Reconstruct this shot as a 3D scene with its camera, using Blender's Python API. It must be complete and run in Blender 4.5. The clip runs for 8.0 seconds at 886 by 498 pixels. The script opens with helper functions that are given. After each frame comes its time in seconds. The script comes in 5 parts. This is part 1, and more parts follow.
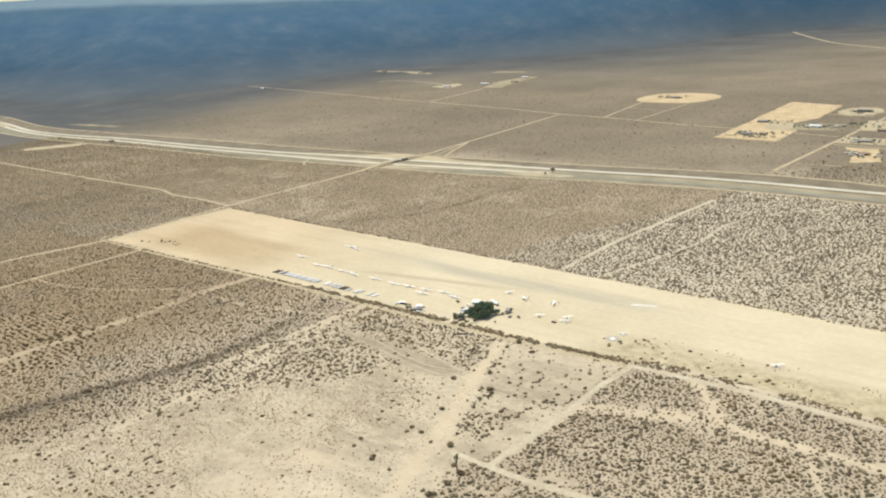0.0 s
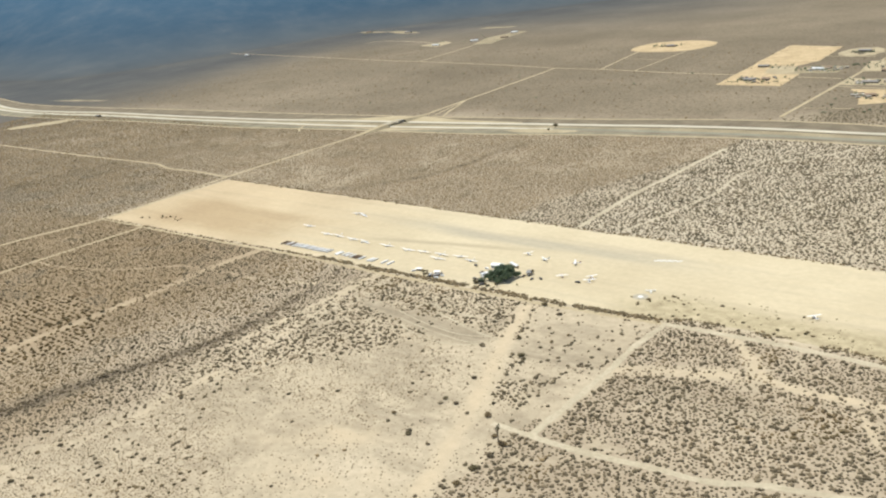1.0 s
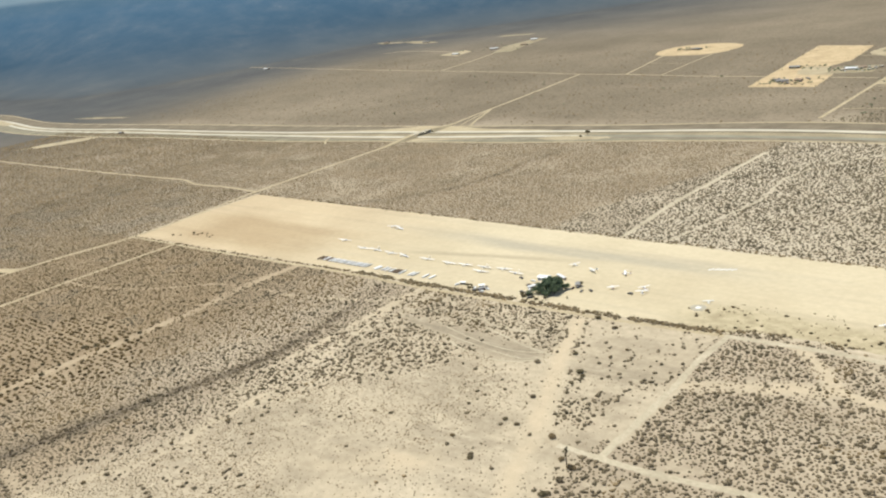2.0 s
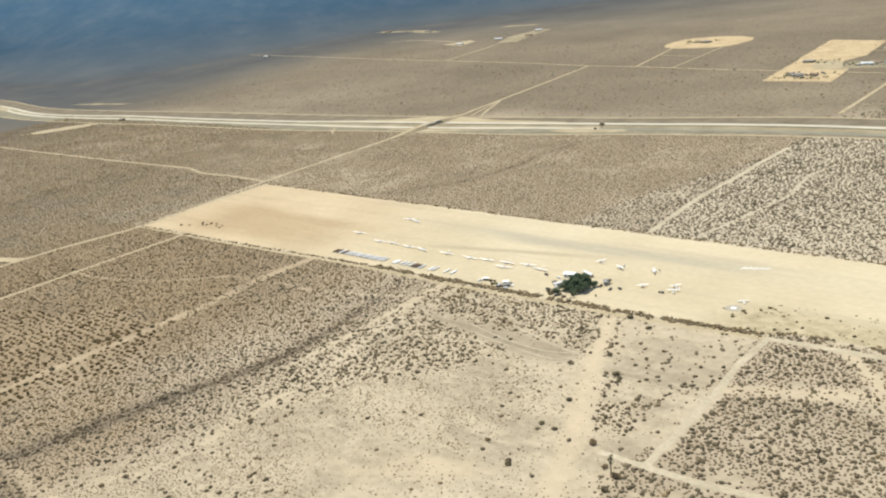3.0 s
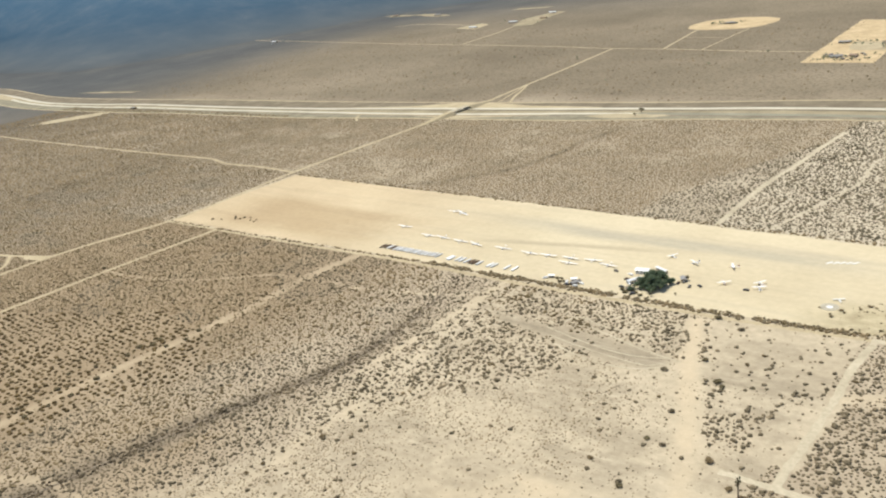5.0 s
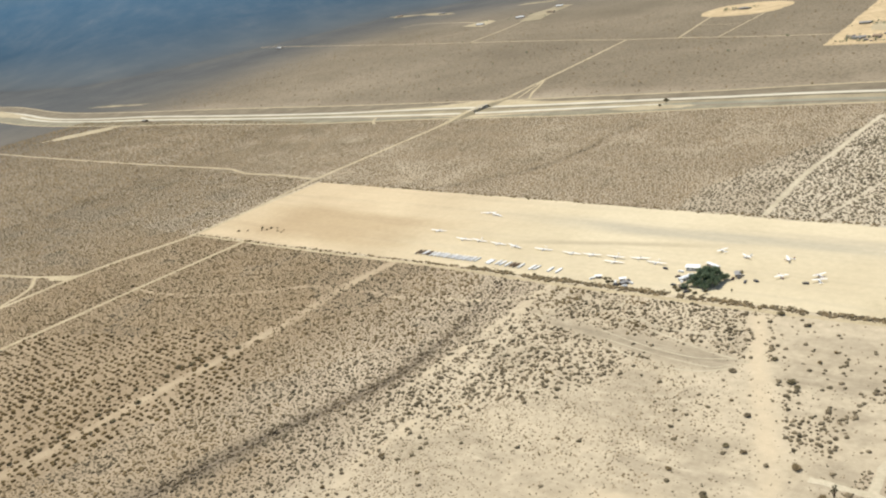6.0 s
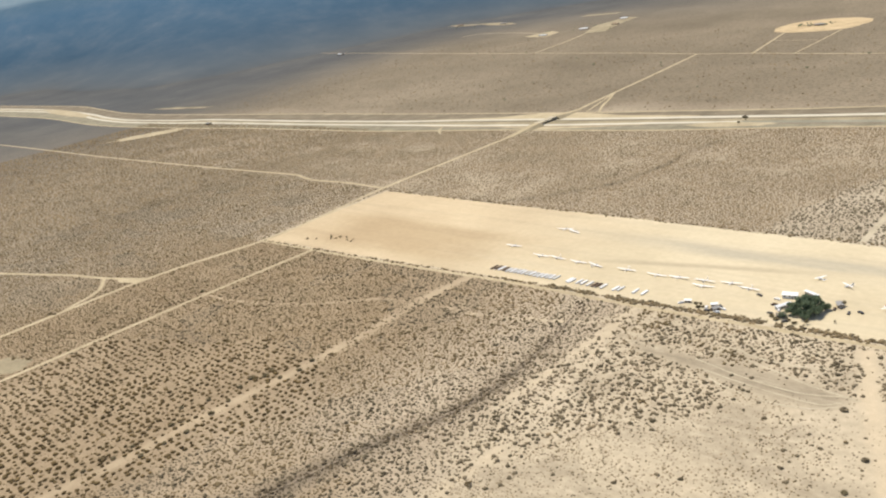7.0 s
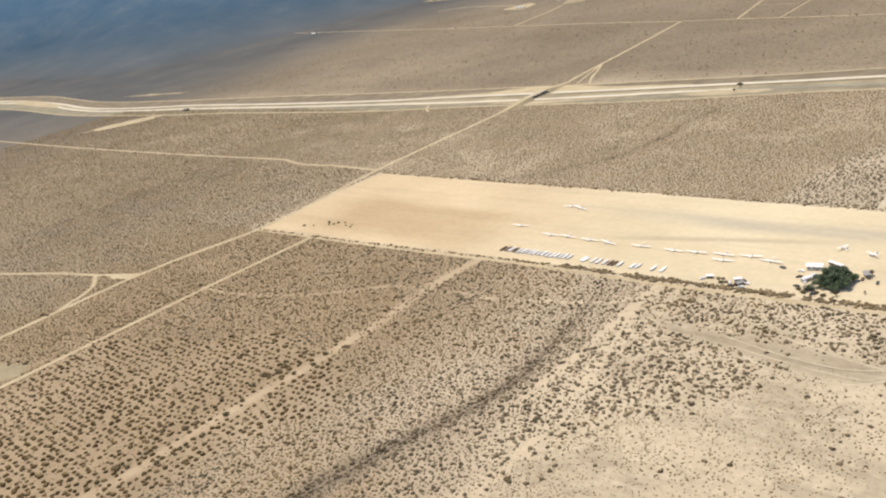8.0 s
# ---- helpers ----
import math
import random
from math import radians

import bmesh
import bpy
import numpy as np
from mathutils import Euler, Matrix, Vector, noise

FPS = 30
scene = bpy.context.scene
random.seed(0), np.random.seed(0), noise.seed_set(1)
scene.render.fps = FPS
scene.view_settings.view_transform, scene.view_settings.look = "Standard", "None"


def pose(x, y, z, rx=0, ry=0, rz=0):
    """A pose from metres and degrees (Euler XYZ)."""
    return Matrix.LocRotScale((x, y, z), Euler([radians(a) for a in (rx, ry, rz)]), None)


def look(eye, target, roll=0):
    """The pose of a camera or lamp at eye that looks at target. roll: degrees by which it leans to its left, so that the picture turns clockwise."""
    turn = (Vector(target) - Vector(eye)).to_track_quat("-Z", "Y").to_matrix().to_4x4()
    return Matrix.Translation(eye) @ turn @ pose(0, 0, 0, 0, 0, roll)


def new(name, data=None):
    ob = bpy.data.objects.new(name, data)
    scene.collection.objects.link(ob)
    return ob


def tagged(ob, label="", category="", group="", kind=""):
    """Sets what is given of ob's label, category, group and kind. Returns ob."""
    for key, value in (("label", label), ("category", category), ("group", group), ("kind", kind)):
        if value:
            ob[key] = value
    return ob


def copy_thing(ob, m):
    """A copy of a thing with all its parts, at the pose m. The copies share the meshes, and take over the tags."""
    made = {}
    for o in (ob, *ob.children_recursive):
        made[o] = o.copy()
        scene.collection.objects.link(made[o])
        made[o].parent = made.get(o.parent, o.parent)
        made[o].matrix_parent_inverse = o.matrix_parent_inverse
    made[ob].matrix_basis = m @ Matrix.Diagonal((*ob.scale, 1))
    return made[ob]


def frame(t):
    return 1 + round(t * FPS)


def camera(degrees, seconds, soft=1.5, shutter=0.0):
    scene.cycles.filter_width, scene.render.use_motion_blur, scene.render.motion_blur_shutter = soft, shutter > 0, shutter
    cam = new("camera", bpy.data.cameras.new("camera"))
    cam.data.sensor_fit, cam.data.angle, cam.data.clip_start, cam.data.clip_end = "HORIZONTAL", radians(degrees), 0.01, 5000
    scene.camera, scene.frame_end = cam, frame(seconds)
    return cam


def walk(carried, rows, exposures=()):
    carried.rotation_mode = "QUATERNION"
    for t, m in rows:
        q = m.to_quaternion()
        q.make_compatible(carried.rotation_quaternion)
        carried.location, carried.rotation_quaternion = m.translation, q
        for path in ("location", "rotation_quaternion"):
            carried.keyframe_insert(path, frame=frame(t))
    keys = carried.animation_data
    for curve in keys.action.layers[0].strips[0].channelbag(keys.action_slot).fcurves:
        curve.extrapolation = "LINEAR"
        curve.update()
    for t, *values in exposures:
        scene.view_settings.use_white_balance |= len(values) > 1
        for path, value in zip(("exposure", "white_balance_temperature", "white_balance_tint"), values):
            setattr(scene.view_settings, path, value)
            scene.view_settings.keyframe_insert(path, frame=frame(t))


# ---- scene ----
# camera: a light aircraft passing south of a desert glider field, heading west at about 290 m
cam = camera(53.92, 8.0, soft=2.15)
ROWS = [
    (0, 0.00, 0.00, 292.50, 73.766, 3.726, 41.957),
    (0.2, -7.14, 0.26, 292.13, 73.699, 3.666, 42.060),
    (0.5, -17.83, 0.58, 291.55, 73.431, 4.194, 41.481),
    (0.8, -28.48, 0.73, 290.95, 72.097, 5.366, 40.667),
    (1, -35.59, 0.80, 290.57, 71.056, 6.023, 40.490),
    (1.2, -42.75, 0.88, 290.22, 70.683, 6.435, 40.802),
    (1.5, -53.58, 1.02, 289.80, 70.773, 6.481, 40.676),
    (1.8, -64.49, 1.13, 289.50, 70.976, 7.101, 40.738),
    (2, -71.70, 1.18, 289.29, 71.739, 7.424, 41.084),
    (2.2, -78.82, 1.20, 289.03, 71.799, 7.187, 40.754),
    (3.3, -119.16, 1.01, 288.49, 70.354, 6.836, 40.953),
    (3.5, -126.47, 0.93, 288.41, 69.303, 7.186, 41.115),
    (3.8, -137.59, 0.75, 288.45, 67.906, 7.059, 43.595),
    (4, -145.10, 0.61, 288.53, 67.649, 6.529, 43.583),
    (4.2, -152.65, 0.48, 288.66, 67.899, 6.082, 43.210),
    (4.5, -163.89, 0.28, 288.86, 69.754, 7.400, 40.730),
    (4.7, -171.27, 0.11, 288.97, 69.879, 6.949, 40.749),
    (5.8, -212.92, -1.21, 290.22, 70.951, 8.553, 39.735),
    (6, -220.54, -1.49, 290.52, 69.940, 9.506, 40.074),
    (6.2, -228.20, -1.79, 290.87, 69.789, 9.530, 40.274),
    (6.5, -239.74, -2.29, 291.47, 70.451, 9.805, 41.790),
    (6.8, -251.30, -2.83, 292.10, 70.746, 8.510, 43.127),
    (7, -259.02, -3.21, 292.54, 71.073, 8.635, 43.568),
    (7.2, -266.75, -3.61, 292.99, 71.526, 8.783, 43.144),
    (7.5, -278.38, -4.23, 293.74, 70.356, 9.516, 42.740),
    (7.8, -290.10, -4.85, 294.59, 69.488, 10.158, 41.632),
    (8, -297.94, -5.26, 295.19, 69.161, 10.223, 41.243),
]
walk(cam, [(t, pose(x, y, z, rx, ry, rz)) for t, x, y, z, rx, ry, rz in ROWS], [(0.0, -0.06, 6650, 8), (2.5, -0.06, 6700, 8), (5.0, -0.03, 6700, 9), (6.2, -0.03, 6800, 10), (8.0, -0.05, 7000, 16)])

# ---- sky and sun ----
SUN_ELEV, SUN_AZ = 70.0, (-0.96, 0.28)
world = bpy.data.worlds.new("sky")
scene.world = world
world.use_nodes = True
wn = world.node_tree.nodes
sky = wn.new("ShaderNodeTexSky")
sky.sky_type, sky.sun_disc = "NISHITA", False
sky.sun_elevation = radians(SUN_ELEV)
sky.sun_rotation = math.atan2(SUN_AZ[0], SUN_AZ[1])
sky.air_density, sky.dust_density = 1.0, 0.8
wn["Background"].inputs[1].default_value = 0.14
world.node_tree.links.new(sky.outputs[0], wn["Background"].inputs[0])
sun_dir = Vector((SUN_AZ[0], SUN_AZ[1], 0)).normalized() * math.cos(radians(SUN_ELEV)) + Vector((0, 0, math.sin(radians(SUN_ELEV))))
sun_data = bpy.data.lights.new("sun", "SUN")
sun_data.energy, sun_data.angle, sun_data.color = 4.4, radians(0.6), (1.0, 0.97, 0.85)
sun = new("sun", sun_data)
sun.matrix_world = look(sun_dir * 3000, (0, 0, 0))

# heading of the view over the plain, and the way to its right
AHEAD, RIGHT = Vector((-0.669, 0.743)), Vector((0.743, 0.669))


# ---- materials ----
def material(name, rough=0.9, metal=0.0):
    m = bpy.data.materials.new(name)
    m.use_nodes = True
    n = m.node_tree.nodes
    b = n["Principled BSDF"]
    b.inputs["Roughness"].default_value, b.inputs["Metallic"].default_value = rough, metal
    b.inputs["Specular IOR Level"].default_value = 0.15 if rough > 0.7 else 0.5
    return m, n, m.node_tree.links, b


def noise_node(n, l, coords, scale, detail=4.0, rough=0.55, stretch=None):
    t = n.new("ShaderNodeTexNoise")
    t.inputs["Scale"].default_value, t.inputs["Detail"].default_value, t.inputs["Roughness"].default_value = scale, detail, rough
    if stretch:
        mp = n.new("ShaderNodeMapping")
        mp.inputs["Scale"].default_value = stretch
        l.new(coords, mp.inputs[0])
        coords = mp.outputs[0]
    l.new(coords, t.inputs["Vector"])
    return t.outputs[0]


def ramp(n, l, fac, stops):
    r = n.new("ShaderNodeValToRGB")
    r.color_ramp.elements[0].position, r.color_ramp.elements[0].color = stops[0][0], (*stops[0][1], 1)
    r.color_ramp.elements[1].position, r.color_ramp.elements[1].color = stops[-1][0], (*stops[-1][1], 1)
    for p, c in stops[1:-1]:
        r.color_ramp.elements.new(p).color = (*c, 1)
    l.new(fac, r.inputs[0])
    return r.outputs[0]


def mix(n, l, fac, a, b, mode="MIX"):
    m = n.new("ShaderNodeMix")
    m.data_type, m.blend_type = "RGBA", mode
    for sock, v in ((m.inputs[0], fac), (m.inputs[6], a), (m.inputs[7], b)):
        if isinstance(v, (int, float)):
            sock.default_value = v
        elif isinstance(v, tuple):
            sock.default_value = (*v, 1)
        else:
            l.new(v, sock)
    return m.outputs[2]


def bump(n, l, b, height, strength, distance):
    k = n.new("ShaderNodeBump")
    k.inputs["Strength"].default_value, k.inputs["Distance"].default_value = strength, distance
    l.new(height, k.inputs["Height"])
    l.new(k.outputs[0], b.inputs["Normal"])


def soil(name, dark, mid, light, big=0.012, small=0.25, streak=None, fine=1.2):
    """Bare desert soil: broad stains, patches of a few metres and fine grit."""
    m, n, l, b = material(name, 0.95)
    co = n.new("ShaderNodeNewGeometry").outputs["Position"]
    c1 = ramp(n, l, noise_node(n, l, co, big, 5, 0.6), [(0.32, dark), (0.5, mid), (0.68, light)])
    c2 = ramp(n, l, noise_node(n, l, co, small, 4, 0.6), [(0.3, (0.86, 0.86, 0.85)), (0.7, (1.1, 1.1, 1.1))])
    out = mix(n, l, 1.0, c1, c2, "MULTIPLY")
    if streak:
        s = ramp(n, l, noise_node(n, l, co, 0.02, 5, 0.6, streak[0]), [(0.42, (1, 1, 1)), (0.66, streak[1])])
        out = mix(n, l, 1.0, out, s, "MULTIPLY")
    l.new(out, b.inputs["Base Color"])
    bump(n, l, b, noise_node(n, l, co, fine, 5, 0.6), 0.35, 0.4)
    return m


def plain_material(name, color, rough=0.6, metal=0.0, vary=0.12, scale=0.8, per="object"):
    """Paint, metal or plastic with slight fading and grime."""
    m, n, l, b = material(name, rough, metal)
    co = n.new("ShaderNodeNewGeometry").outputs["Position"]
    lo = tuple(c * (1 - vary) for c in color)
    hi = tuple(min(1.0, c * (1 + vary)) for c in color)
    c1 = ramp(n, l, noise_node(n, l, co, scale, 4, 0.6), [(0.3, lo), (0.7, hi)])
    info = n.new("ShaderNodeObjectInfo").outputs["Random"]
    c2 = ramp(n, l, info, [(0.0, (0.9, 0.9, 0.9)), (1.0, (1.06, 1.06, 1.06))])
    l.new(mix(n, l, 1.0, c1, c2, "MULTIPLY"), b.inputs["Base Color"])
    return m


def leaf_material(name, colors, scale=0.35):
    """Dry or green foliage: each clump has its own tint."""
    m, n, l, b = material(name, 0.85)
    geo = n.new("ShaderNodeNewGeometry")
    c1 = ramp(n, l, geo.outputs["Random Per Island"], [(i / (len(colors) - 1), c) for i, c in enumerate(colors)])
    c2 = ramp(n, l, noise_node(n, l, geo.outputs["Position"], scale, 3), [(0.3, (0.75, 0.76, 0.72)), (0.7, (1.2, 1.16, 1.1))])
    l.new(mix(n, l, 1.0, c1, c2, "MULTIPLY"), b.inputs["Base Color"])
    return m


SAND = soil("sand_road", (0.40, 0.325, 0.205), (0.46, 0.375, 0.24), (0.52, 0.43, 0.285), 0.03, 0.35)
TRACK = soil("trodden_sand", (0.38, 0.31, 0.20), (0.435, 0.36, 0.235), (0.49, 0.405, 0.27), 0.03, 0.35)
YARD = soil("yard_dirt", (0.44, 0.33, 0.195), (0.52, 0.395, 0.235), (0.59, 0.455, 0.28), 0.03, 0.1)
CHALK = soil("chalky_sand", (0.42, 0.355, 0.25), (0.49, 0.42, 0.30), (0.56, 0.485, 0.355), 0.03, 0.35)
ASPHALT_GREY = soil("grey_asphalt_road", (0.235, 0.22, 0.165), (0.275, 0.258, 0.195), (0.32, 0.30, 0.23), 0.02, 0.5)
VERGE_GREY = soil("greyish_verge_soil", (0.20, 0.178, 0.122), (0.255, 0.226, 0.158), (0.33, 0.29, 0.20), 0.03, 0.3)
ASPHALT = soil("pale_concrete_road", (0.52, 0.475, 0.375), (0.58, 0.53, 0.42), (0.63, 0.575, 0.46), 0.02, 0.5)
DISC = soil("grey_disc", (0.38, 0.34, 0.265), (0.43, 0.385, 0.30), (0.48, 0.43, 0.335), 0.2, 0.8)
GRADED = soil("graded_verge", (0.26, 0.215, 0.138), (0.33, 0.275, 0.178), (0.41, 0.345, 0.225), 0.02, 0.3)
VERGE_BROWN = soil("brown_verge_soil", (0.16, 0.13, 0.09), (0.205, 0.168, 0.116), (0.26, 0.215, 0.148), 0.03, 0.3)
VERGE_DARK = soil("dark_weedy_soil", (0.10, 0.085, 0.058), (0.14, 0.118, 0.08), (0.18, 0.15, 0.10), 0.05, 0.3)
BERM = soil("brown_berm", (0.20, 0.16, 0.115), (0.25, 0.20, 0.145), (0.30, 0.24, 0.17), 0.03, 0.3)


def airfield_material():
    """Graded dirt: warmer at the western end, with a grey worn band along the landing strip."""
    m, n, l, b = material("airfield_soil", 0.95)
    co = n.new("ShaderNodeNewGeometry").outputs["Position"]
    sep = n.new("ShaderNodeSeparateXYZ")
    l.new(co, sep.inputs[0])
    warp = noise_node(n, l, co, 0.012, 4, 0.6, (0.5, 1.6, 1.0))

    def along(sock, lo, hi, push):
        add = n.new("ShaderNodeMath")
        add.operation = "MULTIPLY_ADD"
        add.inputs[1].default_value = push
        l.new(warp, add.inputs[0])
        l.new(sock, add.inputs[2])
        r = n.new("ShaderNodeMapRange")
        r.interpolation_type = "SMOOTHSTEP"
        r.inputs["From Min"].default_value, r.inputs["From Max"].default_value = lo, hi
        l.new(add.outputs[0], r.inputs["Value"])
        return r.outputs[0]

    def times(a, c):
        k = n.new("ShaderNodeMath")
        k.operation = "MULTIPLY"
        l.new(a, k.inputs[0])
        l.new(c, k.inputs[1])
        return k.outputs[0]

    warm = ramp(n, l, noise_node(n, l, co, 0.009, 5, 0.55), [(0.3, (0.47, 0.362, 0.23)), (0.5, (0.535, 0.42, 0.27)), (0.7, (0.585, 0.468, 0.305))])
    cream = ramp(n, l, noise_node(n, l, co, 0.009, 5, 0.55), [(0.3, (0.53, 0.443, 0.297)), (0.5, (0.58, 0.49, 0.333)), (0.7, (0.625, 0.532, 0.368))])
    out = mix(n, l, along(sep.outputs["X"], -900, -560, 160), warm, cream)
    band = times(times(along(sep.outputs["Y"], 670, 690, 24), along(sep.outputs["X"], -800, -560, 120)), ramp(n, l, along(sep.outputs["Y"], 702, 720, 24), [(0.0, (1, 1, 1)), (1.0, (0, 0, 0))]))
    band = times(band, ramp(n, l, along(sep.outputs["X"], -420, -260, 120), [(0.0, (1, 1, 1)), (1.0, (0.15, 0.15, 0.15))]))
    out = mix(n, l, times(band, ramp(n, l, noise_node(n, l, co, 0.03, 5, 0.6, (0.12, 1.3, 1.0)), [(0.36, (0, 0, 0)), (0.62, (1, 1, 1))])), out, (0.445, 0.39, 0.29))
    # a browner worn patch at the western end and a rough yellowish margin in the south-east
    dark_end = times(times(along(sep.outputs["X"], -1080, -960, 120), along(sep.outputs["Y"], 575, 615, 60)), ramp(n, l, along(sep.outputs["Y"], 660, 690, 40), [(0.0, (1, 1, 1)), (1.0, (0, 0, 0))]))
    dark_end = times(dark_end, ramp(n, l, along(sep.outputs["X"], -840, -700, 160), [(0.0, (0.6, 0.6, 0.6)), (1.0, (0, 0, 0))]))
    out = mix(n, l, dark_end, out, (0.385, 0.275, 0.155))
    margin = times(along(sep.outputs["X"], -375, -320, 50), ramp(n, l, along(sep.outputs["Y"], 618, 650, 36), [(0.0, (0.85, 0.85, 0.85)), (1.0, (0, 0, 0))]))
    out = mix(n, l, margin, out, ramp(n, l, noise_node(n, l, co, 0.09, 6, 0.7), [(0.36, (0.33, 0.27, 0.165)), (0.55, (0.46, 0.385, 0.245)), (0.7, (0.56, 0.47, 0.31))]))
    rut = ramp(n, l, noise_node(n, l, co, 0.05, 5, 0.6, (0.06, 1.5, 1.0)), [(0.5, (1, 1, 1)), (0.74, (0.90, 0.90, 0.92))])
    out = mix(n, l, 1.0, out, rut, "MULTIPLY")
    # one long wheel mark that runs across to the landing strip
    slope = n.new("ShaderNodeMath")
    slope.operation = "MULTIPLY_ADD"
    slope.inputs[1].default_value = -0.21
    l.new(sep.outputs["X"], slope.inputs[0])
    l.new(sep.outputs["Y"], slope.inputs[2])
    mark = times(along(slope.outputs[0], 768, 774, 6), ramp(n, l, along(slope.outputs[0], 776, 784, 6), [(0.0, (1, 1, 1)), (1.0, (0, 0, 0))]))
    mark = times(mark, times(along(sep.outputs["X"], -700, -640, 60), ramp(n, l, along(sep.outputs["X"], -560, -440, 60), [(0.0, (0.75, 0.75, 0.75)), (1.0, (0, 0, 0))])))
    out = mix(n, l, mark, out, (0.42, 0.35, 0.24))
    mott = ramp(n, l, noise_node(n, l, co, 0.15, 5, 0.65), [(0.3, (0.93, 0.93, 0.92)), (0.7, (1.05, 1.05, 1.05))])
    l.new(mix(n, l, 1.0, out, mott, "MULTIPLY"), b.inputs["Base Color"])
    bump(n, l, b, noise_node(n, l, co, 1.2, 5, 0.6), 0.25, 0.3)
    return m


AIRFIELD = airfield_material()
WHITE = plain_material("white_gelcoat", (0.84, 0.83, 0.81), 0.55, 0.0, 0.04)
ALU = plain_material("dull_aluminium", (0.62, 0.63, 0.64), 0.45, 0.6, 0.1)
TRAILER_GREY = plain_material("weathered_white_paint", (0.68, 0.67, 0.64), 0.5, 0.0, 0.12)
DARK_METAL = plain_material("dark_paint", (0.05, 0.05, 0.055), 0.45)
RUBBER = plain_material("rubber", (0.025, 0.025, 0.027), 0.85)
BLUE_TRIM = plain_material("blue_paint", (0.08, 0.13, 0.28), 0.4)
RED_TRIM = plain_material("red_paint", (0.35, 0.06, 0.05), 0.4)
TAN_WALL = plain_material("tan_stucco", (0.42, 0.35, 0.26), 0.9)
BROWN_WALL = plain_material("brown_boards", (0.16, 0.11, 0.075), 0.85)
ROOF_WHITE = plain_material("white_metal_roof", (0.74, 0.75, 0.75), 0.4, 0.1, 0.1)
ROOF_PALE = plain_material("pale_dusty_roof", (0.50, 0.46, 0.39), 0.7)
ROOF_GREY = plain_material("grey_shingle_roof", (0.28, 0.27, 0.26), 0.85)
ROOF_TAN = plain_material("terracotta_roof", (0.30, 0.215, 0.15), 0.85)
WINDOW = plain_material("dark_window", (0.03, 0.035, 0.04), 0.12)
CONCRETE = plain_material("concrete", (0.46, 0.44, 0.40), 0.85, 0.0, 0.12, 0.3)
MARK = plain_material("white_marking", (0.80, 0.79, 0.75), 0.8, 0.0, 0.08)
BARK = plain_material("bark", (0.14, 0.10, 0.07), 0.95, 0.0, 0.3, 2.0)
TIMBER = plain_material("grey_timber", (0.22, 0.19, 0.15), 0.9, 0.0, 0.2, 2.0)
SCRUB = leaf_material("scrub_leaves", [(0.13, 0.095, 0.052), (0.20, 0.148, 0.084), (0.29, 0.218, 0.128), (0.17, 0.13, 0.07)], 0.02)
SCRUB_GREY = leaf_material("grey_scrub_leaves", [(0.12, 0.097, 0.063), (0.185, 0.149, 0.098), (0.27, 0.217, 0.145)], 0.03)
SCRUB_NORTH = leaf_material("clumped_scrub_leaves", [(0.10, 0.083, 0.056), (0.15, 0.124, 0.084), (0.21, 0.172, 0.118)], 0.03)
SCRUB_DARK = leaf_material("dark_scrub_leaves", [(0.085, 0.066, 0.042), (0.13, 0.10, 0.064), (0.18, 0.14, 0.09)], 0.03)
BUSH_OLIVE = leaf_material("olive_bush_leaves", [(0.105, 0.086, 0.048), (0.155, 0.128, 0.074), (0.215, 0.177, 0.105)])
SCRUB_ROWS = leaf_material("row_bush_leaves", [(0.095, 0.066, 0.03), (0.14, 0.10, 0.048), (0.185, 0.13, 0.062)], 0.03)
SCRUB_PALE = leaf_material("pale_scrub_leaves", [(0.105, 0.076, 0.042), (0.16, 0.117, 0.066), (0.23, 0.17, 0.096)], 0.02)
SCRUB_GREEN = leaf_material("olive_leaves", [(0.12, 0.102, 0.056), (0.18, 0.15, 0.085), (0.25, 0.208, 0.122)])
def tree_leaf_material(name, colors):
    """Green leaves that let part of the light through."""
    m = leaf_material(name, colors, 0.3)
    n, l = m.node_tree.nodes, m.node_tree.links
    b, o = n["Principled BSDF"], n["Material Output"]
    tr, add = n.new("ShaderNodeBsdfTranslucent"), n.new("ShaderNodeMixShader")
    l.new(b.inputs["Base Color"].links[0].from_socket, tr.inputs["Color"])
    add.inputs[0].default_value = 0.5
    l.new(b.outputs[0], add.inputs[1])
    l.new(tr.outputs[0], add.inputs[2])
    l.new(add.outputs[0], o.inputs["Surface"])
    return m


TREE_GREEN = tree_leaf_material("dark_green_leaves", [(0.13, 0.175, 0.115), (0.185, 0.245, 0.16), (0.25, 0.31, 0.205)])
JOSHUA_GREEN = leaf_material("joshua_spines", [(0.06, 0.07, 0.035), (0.10, 0.10, 0.05), (0.13, 0.11, 0.06)])


# ---- numeric helpers ----
def lattice(ix, iy, seed):
    h = np.sin(ix * 127.1 + iy * 311.7 + seed * 74.7) * 43758.5453
    return h - np.floor(h)


